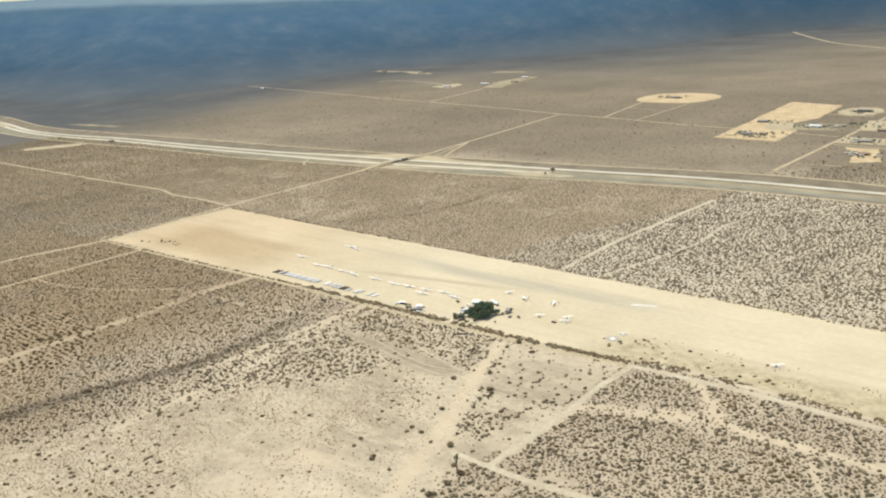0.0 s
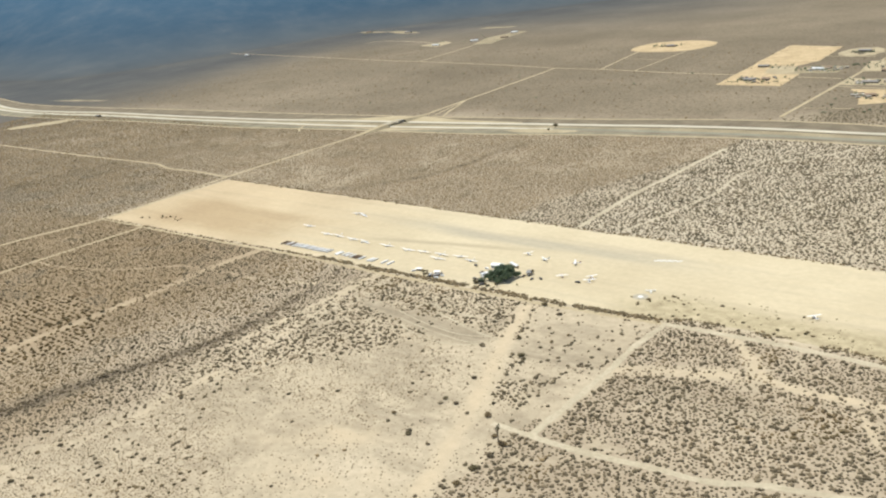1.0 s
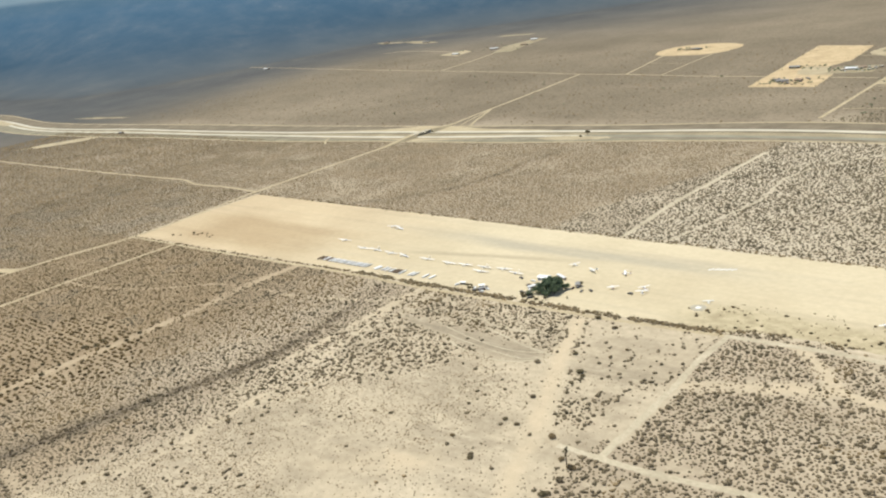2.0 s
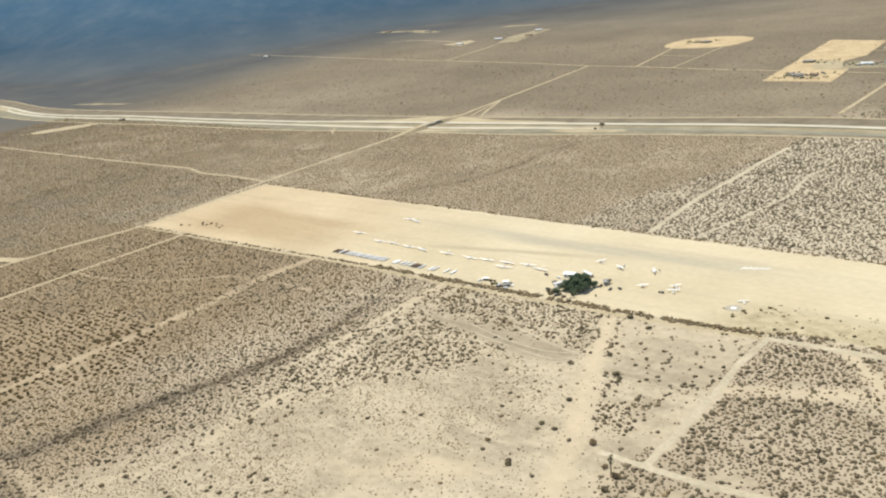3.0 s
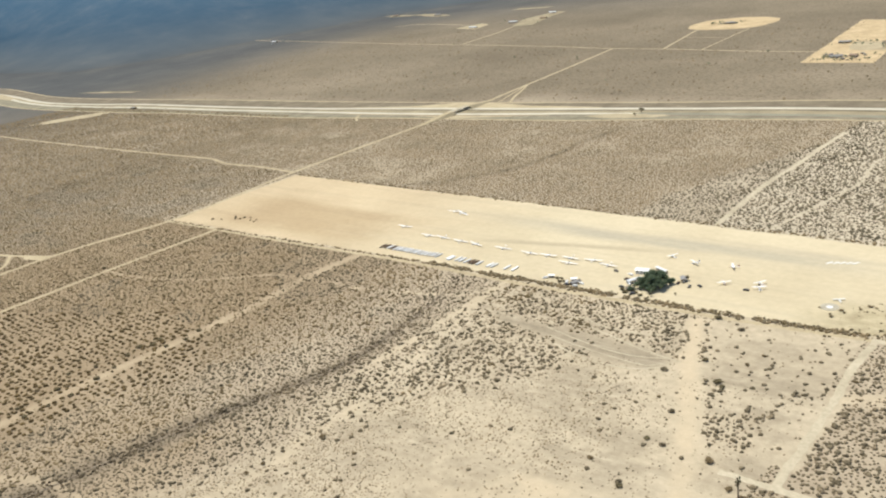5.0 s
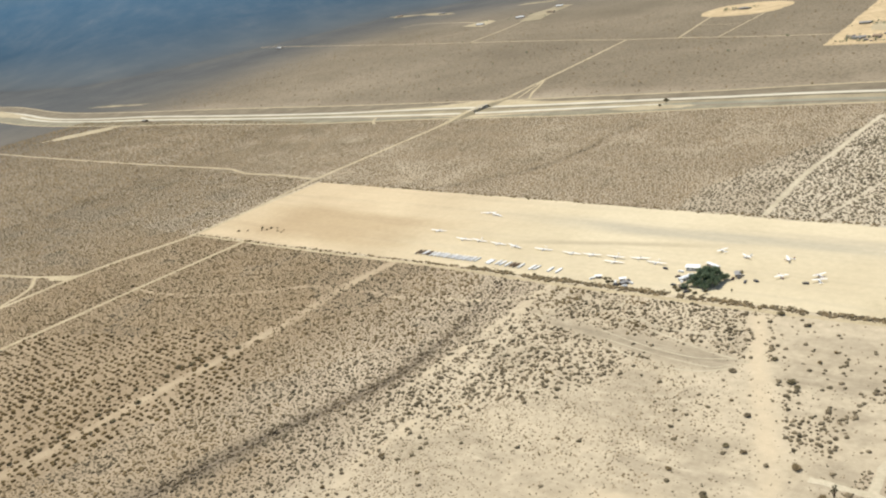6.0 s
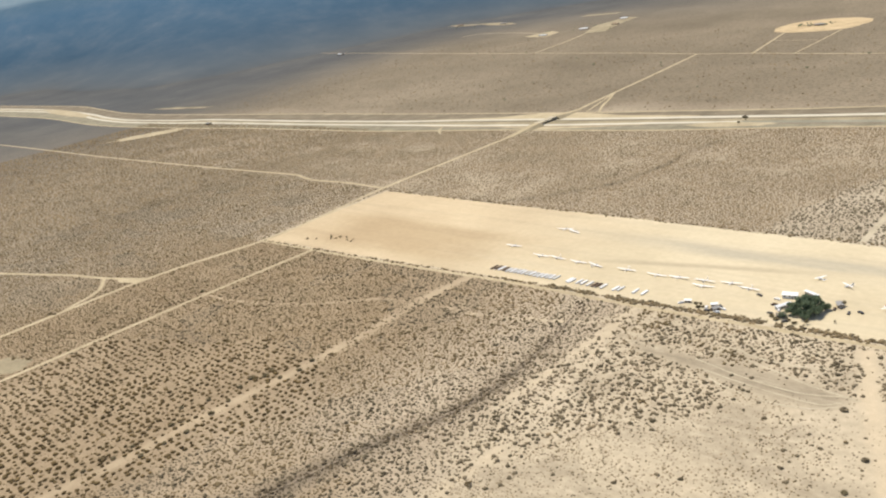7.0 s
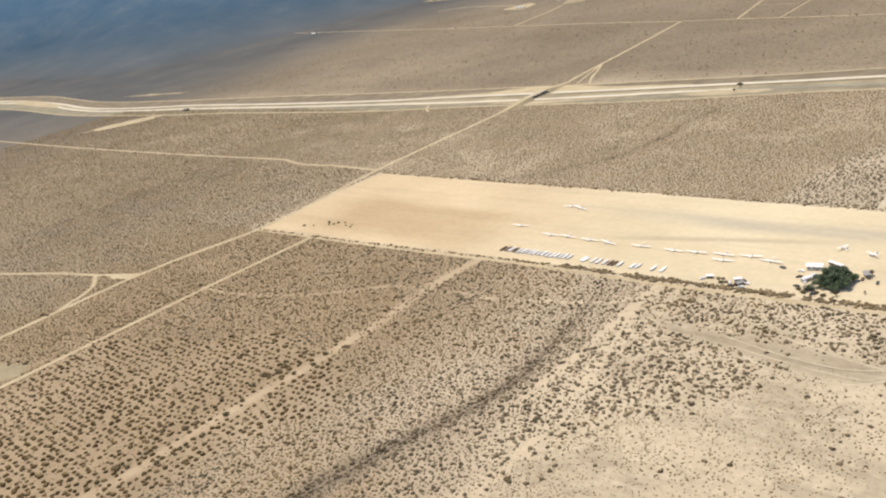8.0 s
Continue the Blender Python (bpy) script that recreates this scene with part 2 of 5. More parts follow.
def vnoise(x, y, scale, seed=0, octaves=3):
    """Smooth value noise between 0 and 1, over arrays of metres."""
    x, y = np.asarray(x, float), np.asarray(y, float)
    total, amp, norm = np.zeros_like(x), 1.0, 0.0
    for o in range(octaves):
        u, v = x / scale * 2 ** o, y / scale * 2 ** o
        iu, iv = np.floor(u), np.floor(v)
        fu, fv = u - iu, v - iv
        fu, fv = fu * fu * (3 - 2 * fu), fv * fv * (3 - 2 * fv)
        s = seed + o * 17
        a = lattice(iu, iv, s) * (1 - fu) + lattice(iu + 1, iv, s) * fu
        b = lattice(iu, iv + 1, s) * (1 - fu) + lattice(iu + 1, iv + 1, s) * fu
        total += amp * (a * (1 - fv) + b * fv)
        norm += amp
        amp *= 0.5
    return total / norm


def smooth(a, b, x):
    t = np.clip((np.asarray(x, float) - a) / (b - a), 0, 1)
    return t * t * (3 - 2 * t)


def curve_points(pts, step=8.0):
    """A smooth line through the points, at even steps."""
    P = np.array(pts, float)
    if len(P) > 2:
        Q = np.vstack([2 * P[0] - P[1], P, 2 * P[-1] - P[-2]])
        out = []
        for i in range(1, len(Q) - 2):
            k = max(2, int(np.linalg.norm(Q[i + 1] - Q[i]) / step))
            t = np.linspace(0, 1, k, endpoint=False)[:, None]
            p0, p1, p2, p3 = Q[i - 1], Q[i], Q[i + 1], Q[i + 2]
            m1, m2 = (p2 - p0) / 2, (p3 - p1) / 2
            d = np.linalg.norm(p2 - p1)
            for m in (m1, m2):
                ln = np.linalg.norm(m)
                if ln > d:
                    m *= d / ln
            out.append((2 * t ** 3 - 3 * t ** 2 + 1) * p1 + (t ** 3 - 2 * t ** 2 + t) * m1 + (-2 * t ** 3 + 3 * t ** 2) * p2 + (t ** 3 - t ** 2) * m2)
        return np.vstack(out + [P[-1:]])
    k = max(2, int(np.linalg.norm(P[1] - P[0]) / step))
    return P[0] + (P[1] - P[0]) * np.linspace(0, 1, k + 1)[:, None]


def mesh_object(name, verts, faces, mat, smooth_shade=False):
    me = bpy.data.meshes.new(name)
    me.from_pydata([tuple(v) for v in verts], [], [tuple(f) for f in faces])
    me.materials.append(mat)
    if smooth_shade:
        me.polygons.foreach_set("use_smooth", [True] * len(me.polygons))
    me.update()
    return new(name, me)


ROADS = []          # centre lines and half widths, kept clear of scrub
LEVEL = [0.08]


def strip(name, pts, width, mat, label, ragged=0.18, keep=True, z=None, clear=1.0):
    """A road or graded strip laid on the ground, with worn, uneven edges."""
    line = curve_points(pts, min(max(3.0, width * 0.6), 9.0))
    d = np.gradient(line, axis=0)
    d /= np.linalg.norm(d, axis=1)[:, None]
    side = np.c_[-d[:, 1], d[:, 0]]
    LEVEL[0] += 0.006
    z = LEVEL[0] if z is None else z
    s = np.arange(len(line)) * 1.0
    seed = len(ROADS) * 3 + 5
    wl = width / 2 * (1 + ragged * 2 * (vnoise(s, s * 0, 3.0, seed) - 0.5) + ragged * (np.random.rand(len(s)) - 0.5))
    wr = width / 2 * (1 + ragged * 2 * (vnoise(s, s * 0, 3.0, seed + 1) - 0.5) + ragged * (np.random.rand(len(s)) - 0.5))
    verts = []
    for i in range(len(line)):
        a, b = line[i] + side[i] * wl[i], line[i] - side[i] * wr[i]
        verts += [(a[0], a[1], z), (line[i][0], line[i][1], z + 0.02), (b[0], b[1], z)]
    faces = []
    for i in range(len(line) - 1):
        k = 3 * i
        faces += [(k, k + 1, k + 4, k + 3), (k + 1, k + 2, k + 5, k + 4)]
    faces = [f[::-1] for f in faces]
    ob = mesh_object(name, verts, faces, mat)
    if keep:
        ROADS.append((line, width / 2 * clear))
    return tagged(ob, label, "road", kind="structure")


def patch(name, cx, cy, rx, ry, mat, label, turn=0.0, power=2.0, ragged=0.12, z=None, n=72, keep=True):
    """A bare or graded piece of ground with an uneven edge; power 2 is an ellipse, higher is nearer to a box."""
    LEVEL[0] += 0.006
    z = LEVEL[0] if z is None else z
    verts, a = [(cx, cy, z + 0.02)], np.linspace(0, 2 * np.pi, n, endpoint=False)
    c, s = np.cos(a), np.sin(a)
    r = 1.0 / (np.abs(c) ** power + np.abs(s) ** power) ** (1 / power)
    r = r * (1 + ragged * 2 * (vnoise(c * 4 + cx, s * 4 + cy, 1.0, 3) - 0.5))
    x, y = r * c * rx, r * s * ry
    ct, st = math.cos(radians(turn)), math.sin(radians(turn))
    verts += [(cx + px * ct - py * st, cy + px * st + py * ct, z) for px, py in zip(x, y)]
    faces = [(0, 1 + i, 1 + (i + 1) % n) for i in range(n)]
    ob = mesh_object(name, verts, faces, mat)
    if keep:
        ROADS.append((np.array([[cx - rx * 0.5 * ct, cy - rx * 0.5 * st], [cx, cy], [cx + rx * 0.5 * ct, cy + rx * 0.5 * st]]), min(rx, ry) * 0.8))
    return tagged(ob, label, "ground", kind="structure")


# ---- plan of the scrub: how thickly it grows at each place ----
def field_south(x):
    return np.interp(x, [-1135, -929, -747, -634, -529, -418, -336, -318, -282, -225, -148, 0, 500], [532, 541, 551, 552, 556, 560, 566, 576, 578, 576, 575, 573, 573])


def near_line(x, y, line):
    best = np.full(np.shape(x), 1e9)
    for p in line:
        best = np.minimum(best, (x - p[0]) ** 2 + (y - p[1]) ** 2)
    return np.sqrt(best)


WASH = curve_points([(-702, 110), (-690, 175), (-680, 220), (-669, 270), (-656, 315), (-645, 348), (-642, 390), (-649, 455), (-660, 505), (-668, 534)], 6.0)
# worn sandy tracks with no hard edge: centre line, half width and how worn they are
TRACKS = [(curve_points(q, 6.0), w, k[0] if k else 1.0) for q, w, *k in (
    ([(-624, 543), (-622, 494), (-621, 424), (-622, 340)], 4.2), ([(-622, 515), (-610, 465), (-598, 401), (-600, 345)], 3.0),
    ([(-804, 540), (-808, 500), (-808, 462), (-804, 423), (-803, 389), (-802, 327), (-806, 268), (-807, 225), (-806, 181), (-812, 140), (-826, 60)], 6.5),
    ([(-446, 545), (-424, 485), (-388, 405), (-358, 330), (-335, 260), (-310, 150)], 6.5),
    ([(-285, 570), (-268, 557), (-252, 541), (-239, 521), (-222, 512), (-201, 511), (-179, 513), (-126, 515), (-40, 525)], 5.4), ([(-324, 482), (-299, 491), (-269, 502), (-242, 510)], 7.5, 0.75), ([(-266, 506), (-240, 513)], 9.0, 0.85),
    ([(-760, 140), (-712, 160), (-688, 168)], 5.0, 0.65), ([(-690, 167), (-671, 167), (-628, 165), (-584, 171), (-525, 178)], 3.2, 0.55),
    ([(-627, 530), (-641, 507), (-729, 481), (-808, 474), (-848, 466), (-902, 431), (-979, 402), (-1042, 396)], 2.4), ([(-150, 470), (-172, 508)], 3.0), ([(-596, 150), (-602, 198), (-591, 216), (-585, 239), (-582, 256), (-589, 283), (-587, 303), (-588, 330)], 4.0, 0.5))]


GULLY = curve_points([(-930, 745), (-885, 785), (-845, 832), (-830, 871), (-820, 936), (-824, 995), (-806, 1060)], 6.0)
CHURNED = curve_points([(-606, 496), (-575, 486), (-540, 482), (-497, 477), (-450, 474)], 6.0)


def churned(x, y):
    """Soil turned up by vehicles where the scrub ends, 0 to 1."""
    d = near_line(x, y, CHURNED) + 6 * (vnoise(x, y, 16, 97) - 0.5)
    return np.exp(-(np.maximum(d, 0) / np.interp(x, [-600, -540, -490], [4, 9, 14])) ** 4)


def bare(x, y):
    """How far the ground is worn to bare sand by wheels, 0 to 1."""
    x, y = np.asarray(x, float), np.asarray(y, float)
    out = np.zeros(np.shape(x))
    for line, w, k in TRACKS:
        d = near_line(x, y, line) + 0.7 * w * (vnoise(x, y, 9, 92) - 0.5)
        out = np.maximum(out, k * np.exp(-(np.maximum(d, 0) / w) ** 3) * np.where(np.ptp(line[:, 1]) > 150 and line[0, 0] < -600, smooth(line[:, 1].min() - 4, line[:, 1].min() + 60, y), 1.0))
    return out * (0.3 + 1.15 * vnoise(x, y, 18, 91)).clip(0, 1)


def east_edge(y):
    """Where the pale eastern scrubland begins, north of the field."""
    return np.interp(y, [735, 834, 924, 1022, 1135, 1300], [-613, -596, -564, -530, -512, -500])


def half_bare(x, y):
    """Sandy ground with thin scrub east of the gully, 0 to 1."""
    edge = np.interp(y, [100, 190, 257, 314, 350, 400], [-640, -648, -624, -596, -574, -560]) + 36 * (vnoise(x, y, 40, 14) - 0.5)
    return smooth(0, 34, x - edge) * (x < -335) * (y < 400)


def cover(x, y):
    """Share of the ground that carries scrub, 0 to 1."""
    x, y = np.asarray(x, float), np.asarray(y, float)
    big = vnoise(x, y, 90, 1)
    c = np.where(x < -640, 0.98, 0.92) + 0.3 * (big - 0.5)
    south = y < field_south(x)
    c = np.maximum(c, 1.0 * np.exp(-(near_line(x, y, WASH[::3]) / 9.0) ** 2))
    semi = half_bare(x, y)
    c = c * (1 - 0.6 * semi)
    # sandy clearing south of the field
    wob = 30 * (vnoise(x, y, 45, 4) - 0.5)
    edge_w = np.interp(y, [0, 200, 212, 243, 279, 305, 328, 353, 381, 431, 470, 490], [-455, -462, -468, -495, -548, -582, -592, -566, -541, -517, -507, -507]) + wob
    clearing = smooth(0, 26, x - edge_w) * (1 - smooth(-350, -338, x + 0 * y) * (y < 395)) * (1 - smooth(474, 490, y + wob * 0.5))
    c = np.where(south, c * (1 - 0.93 * clearing), c)
    # trodden ground between the sandy track and the perimeter road
    lot = (x > np.interp(y, [330, 405, 485, 545], [-358, -388, -424, -446]) + 10) & (x < -336) & south & (y > 380)
    c = np.where(lot, 0.10 + 0.75 * smooth(0.40, 0.66, vnoise(x, y, 38, 9)) * (1 - smooth(440, 490, y)), c)
    block = south & (x > -322)
    c = np.where(block, 0.95 * smooth(0.12, 0.36, vnoise(x, y, 26, 11)), c)
    c = np.where((y > 741) & (x < -540), c * (0.7 + 0.6 * smooth(0.25, 0.6, vnoise(x, y, 55, 15))), c)
    # the airfield and the road verge stay clear
    c = np.where((x > -1135) & (y >= field_south(x) - 2) & (y < 741), 0.0, c)
    c = c * (1 - 1.05 * bare(x, y)) * (1 - 0.95 * churned(x, y))
    return np.clip(c, 0, 1)


# ---- ground: one sheet out to the horizon ----
def axis_steps(lo, fine_lo, fine_hi, hi, step):
    mid = list(np.arange(fine_lo, fine_hi + 1, step))
    left, right, s = [], [], step
    p = fine_lo
    while p > lo:
        s = min(s * 1.12, 260)
        p -= s
        left.append(p)
    p, s = fine_hi, step
    while p < hi:
        s = min(s * 1.12, 260)
        p += s
        right.append(p)
    return np.array(left[::-1] + mid + right)


gx, gy = axis_steps(-9000, -1250, 40, 6000, 4.5), axis_steps(-6000, 60, 620, 9000, 4.5)
GX, GY = np.meshgrid(gx, gy)
nx, ny = len(gx), len(gy)
idx = np.arange(nx * ny).reshape(ny, nx)
quads = np.stack([idx[:-1, :-1], idx[:-1, 1:], idx[1:, 1:], idx[1:, :-1]], -1).reshape(-1, 4)
GZ = -0.35 * np.exp(-(near_line(GX, GY, WASH) / 6.0) ** 2)


def ground_material():
    m, n, l, b = material("desert_ground", 0.95)
    geo = n.new("ShaderNodeNewGeometry").outputs["Position"]
    at = n.new("ShaderNodeAttribute")
    at.attribute_name = "cover"
    far = n.new("ShaderNodeAttribute")
    far.attribute_name = "thicket"
    sand = ramp(n, l, noise_node(n, l, geo, 0.011, 6, 0.6), [(0.3, (0.42, 0.348, 0.244)), (0.5, (0.487, 0.407, 0.288)), (0.7, (0.55, 0.464, 0.335))])
    litter = ramp(n, l, noise_node(n, l, geo, 0.006, 6, 0.65), [(0.3, (0.34, 0.275, 0.193)), (0.5, (0.41, 0.335, 0.24)), (0.7, (0.47, 0.39, 0.282))])
    base = mix(n, l, at.outputs["Fac"], sand, litter)
    # western soil browned to carry the aircraft window's tint in its colour
    west = n.new("ShaderNodeAttribute")
    west.attribute_name = "west"
    base = mix(n, l, west.outputs["Fac"], base, ramp(n, l, noise_node(n, l, geo, 0.007, 6, 0.65), [(0.3, (0.26, 0.192, 0.117)), (0.5, (0.325, 0.244, 0.153)), (0.7, (0.39, 0.30, 0.193))]))
    east = n.new("ShaderNodeAttribute")
    east.attribute_name = "chalky"
    base = mix(n, l, east.outputs["Fac"], base, ramp(n, l, noise_node(n, l, geo, 0.05, 5, 0.65), [(0.3, (0.46, 0.40, 0.30)), (0.7, (0.58, 0.51, 0.40))]))
    grey = n.new("ShaderNodeAttribute")
    grey.attribute_name = "trampled"
    base = mix(n, l, grey.outputs["Fac"], base, ramp(n, l, noise_node(n, l, geo, 0.10, 6, 0.7, (0.25, 1.6, 1.0)), [(0.35, (0.25, 0.205, 0.142)), (0.55, (0.33, 0.275, 0.195)), (0.68, (0.47, 0.40, 0.29))]))
    damp = n.new("ShaderNodeAttribute")
    damp.attribute_name = "wash_soil"
    base = mix(n, l, damp.outputs["Fac"], base, ramp(n, l, noise_node(n, l, geo, 0.08, 6, 0.7), [(0.3, (0.13, 0.105, 0.076)), (0.7, (0.22, 0.178, 0.128))]))
    mott = ramp(n, l, noise_node(n, l, geo, 0.16, 5, 0.65), [(0.3, (0.84, 0.83, 0.82)), (0.7, (1.12, 1.12, 1.12))])
    base = mix(n, l, 1.0, base, mott, "MULTIPLY")
    worn = n.new("ShaderNodeAttribute")
    worn.attribute_name = "worn"
    base = mix(n, l, worn.outputs["Fac"], base, ramp(n, l, noise_node(n, l, geo, 0.12, 4, 0.6), [(0.3, (0.51, 0.412, 0.278)), (0.7, (0.61, 0.495, 0.34))]))
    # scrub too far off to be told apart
    v = n.new("ShaderNodeTexVoronoi")
    v.inputs["Scale"].default_value, v.inputs["Randomness"].default_value = 0.16, 1.0
    l.new(geo, v.inputs["Vector"])
    dots = ramp(n, l, v.outputs["Distance"], [(0.2, (0.66, 0.66, 0.66)), (0.5, (1.0, 1.0, 1.0))])
    brown = ramp(n, l, noise_node(n, l, geo, 0.0025, 6, 0.6), [(0.3, (0.165, 0.132, 0.088)), (0.5, (0.22, 0.177, 0.12)), (0.7, (0.28, 0.226, 0.156))])
    thick = mix(n, l, 1.0, brown, dots, "MULTIPLY")
    # blue-grey haze and cloud shade on the far plain, painted into the soil colour
    shade_at = n.new("ShaderNodeAttribute")
    shade_at.attribute_name = "far_shade"
    haze_tone = ramp(n, l, noise_node(n, l, geo, 0.004, 6, 0.65), [(0.3, (0.066, 0.069, 0.070)), (0.5, (0.088, 0.089, 0.087)), (0.7, (0.123, 0.118, 0.108))])
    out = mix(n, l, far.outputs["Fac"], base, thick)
    l.new(mix(n, l, shade_at.outputs["Fac"], out, haze_tone), b.inputs["Base Color"])
    bump(n, l, b, noise_node(n, l, geo, 0.6, 6, 0.6), 0.4, 0.8)
    return m


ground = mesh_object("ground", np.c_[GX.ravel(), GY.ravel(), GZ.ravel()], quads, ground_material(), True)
cov = cover(GX, GY) * (1 - (0.35 + 0.35 * smooth(-540, -510, GX)) * smooth(-15, 15, GX - east_edge(GY)) * (GY > 735))
cov *= 1 - 0.8 * smooth(-640, -600, GX) * (1 - smooth(-345, -330, GX)) * (GY < 560) * smooth(270, 320, GY)
trampled = 0.9 * churned(GX, GY) * (0.5 + 0.7 * vnoise(GX * 0.4, GY * 1.6, 10, 98)).clip(0, 1)
for px, py, rx, ry, k in ((-372, 474, 40, 14, 0.85), (-366, 440, 26, 16, 0.6), (-505, 395, 44, 24, 0.45), (-420, 330, 50, 26, 0.4), (-540, 300, 40, 30, 0.35), (-385, 520, 34, 16, 0.5), (-250, 470, 50, 20, 0.4)):
    blot = k * np.exp(-(((GX - px) / rx) ** 2 + ((GY - py - 0.12 * (GX - px)) / ry) ** 2) ** 2) * (GY < 545) * np.clip(2.2 * vnoise(GX * 0.4, GY * 1.6, 10, 95) - 0.35, 0, 1)
    trampled = np.maximum(trampled, blot * (1 - bare(GX, GY)))
cov *= 1 - 0.2 * half_bare(GX, GY)
cov = np.maximum(cov, 0.9 * np.exp(-(near_line(GX, GY, WASH[::2]) / 10.0) ** 2))
west = smooth(-660, -820, GX) * (GY < field_south(GX)) * (1 - smooth(-1150, -1400, GX)) * 0.95
west = np.maximum(west, 0.6 * smooth(-600, -660, GX) * (1 - smooth(230, 300, GY)))
wash_soil = np.exp(-(np.maximum(near_line(GX, GY, WASH[::2]) + 5 * (vnoise(GX, GY, 14, 99) - 0.5), 0) / np.interp(GY, [100, 180, 280, 400], [22, 16, 10, 5])) ** 2) * np.clip(0.42 + 1.0 * vnoise(GX, GY, 40, 100), 0, 0.95) * (1 - smooth(380, 520, GY)) * (1 - bare(GX, GY))
wash_soil = np.maximum(wash_soil, 0.85 * np.exp(-(((GX + 664) / 40) ** 2 + ((GY - 140) / 24) ** 2) ** 2) * np.clip(0.3 + vnoise(GX, GY, 9, 105), 0, 1) * (1 - bare(GX, GY)))
wash_soil = np.maximum(wash_soil, 0.75 * np.exp(-(near_line(GX, GY, GULLY) / 7.0) ** 2) * np.clip(0.2 + 1.2 * vnoise(GX, GY, 30, 104), 0, 1))
chalky = (0.24 + 0.26 * smooth(-540, -510, GX)) * smooth(-25, 25, GX - east_edge(GY)) * (1 - 0.3 * smooth(-430, -260, GX)) * (GY > 735) * (1 - smooth(1150, 1200, GY))
hwy = np.interp(GX, [-4400, -3200, -2647, -2456, -1837, -1235, -745, -558, 0, 700], [1135, 1170, 1108, 1100, 1142, 1186, 1246, 1277, 1276, 1285])
thicket = np.clip(np.maximum(smooth(-8, 26, GY - hwy + 30 * (vnoise(GX, GY, 60, 21) - 0.5)), smooth(2000, 2500, -GX)), 0, 1)
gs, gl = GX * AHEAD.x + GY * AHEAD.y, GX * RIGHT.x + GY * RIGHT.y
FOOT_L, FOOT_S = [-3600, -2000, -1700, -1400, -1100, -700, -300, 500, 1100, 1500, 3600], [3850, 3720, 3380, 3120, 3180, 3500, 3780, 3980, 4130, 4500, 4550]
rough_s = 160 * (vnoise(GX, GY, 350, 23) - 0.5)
# mask of the painted haze and shade, growing towards the foot of the slopes
far_shade = smooth(-1000 - 1100 * smooth(-300, -1300, gl) - 600 * smooth(-300, 900, gl), -20 - 300 * smooth(-300, -1300, gl), gs + rough_s - np.interp(gl, FOOT_L, FOOT_S))
north = (GY > 741) & (GX < east_edge(GY))
between = (GY > 741) & (GX >= east_edge(GY)) & (GX < -519) & (GY < 1160)
thicket = np.maximum(thicket, np.where(between, 0.22, 0.0))
# heavier scrub brown in the far west also paints in the aircraft window's darkening
thicket = np.maximum(thicket, np.where(north | (GX < -1152), 0.36 + 0.34 * smooth(-1150, -1500, GX), np.where((GX < -700) & (GY < field_south(GX)), 0.12, 0.0)) * (1 - smooth(0.2, 0.6, 1 - cov)))
pale = (0.85 - 0.45 * west) * bare(GX, GY) * (GY < 570) * (1 - 0.45 * smooth(330, 380, GY) * (GX > -650) * (GX < -590))
for px, py, rx, ry, k in ((-432, 316, 30, 16, 0.8), (-418, 270, 26, 12, 0.7), (-470, 290, 26, 10, 0.45), (-384, 300, 16, 22, 0.4)):
    scar = k * np.exp(-(((GX - px) / rx) ** 2 + ((GY - py - 0.35 * (GX - px)) / ry) ** 2)) * np.clip(2.4 * vnoise(GX, GY, 11, 131) - 0.7, 0, 1)
    pale = np.maximum(pale, scar)
trampled = np.maximum(trampled, 0.5 * smooth(0.5, 0.72, vnoise(GX * 0.7, GY * 1.3, 24, 120)) * (1 - cov) * (GX > -600) * (GX < -335) * (GY < 545) * (1 - bare(GX, GY)))
for key, values in (("cover", cov), ("thicket", thicket), ("far_shade", far_shade), ("worn", pale), ("west", west), ("chalky", chalky), ("trampled", trampled), ("wash_soil", wash_soil)):
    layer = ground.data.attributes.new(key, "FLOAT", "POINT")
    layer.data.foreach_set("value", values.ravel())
tagged(ground, "pale tan desert soil thinly covered with scrub", "ground", kind="structure")


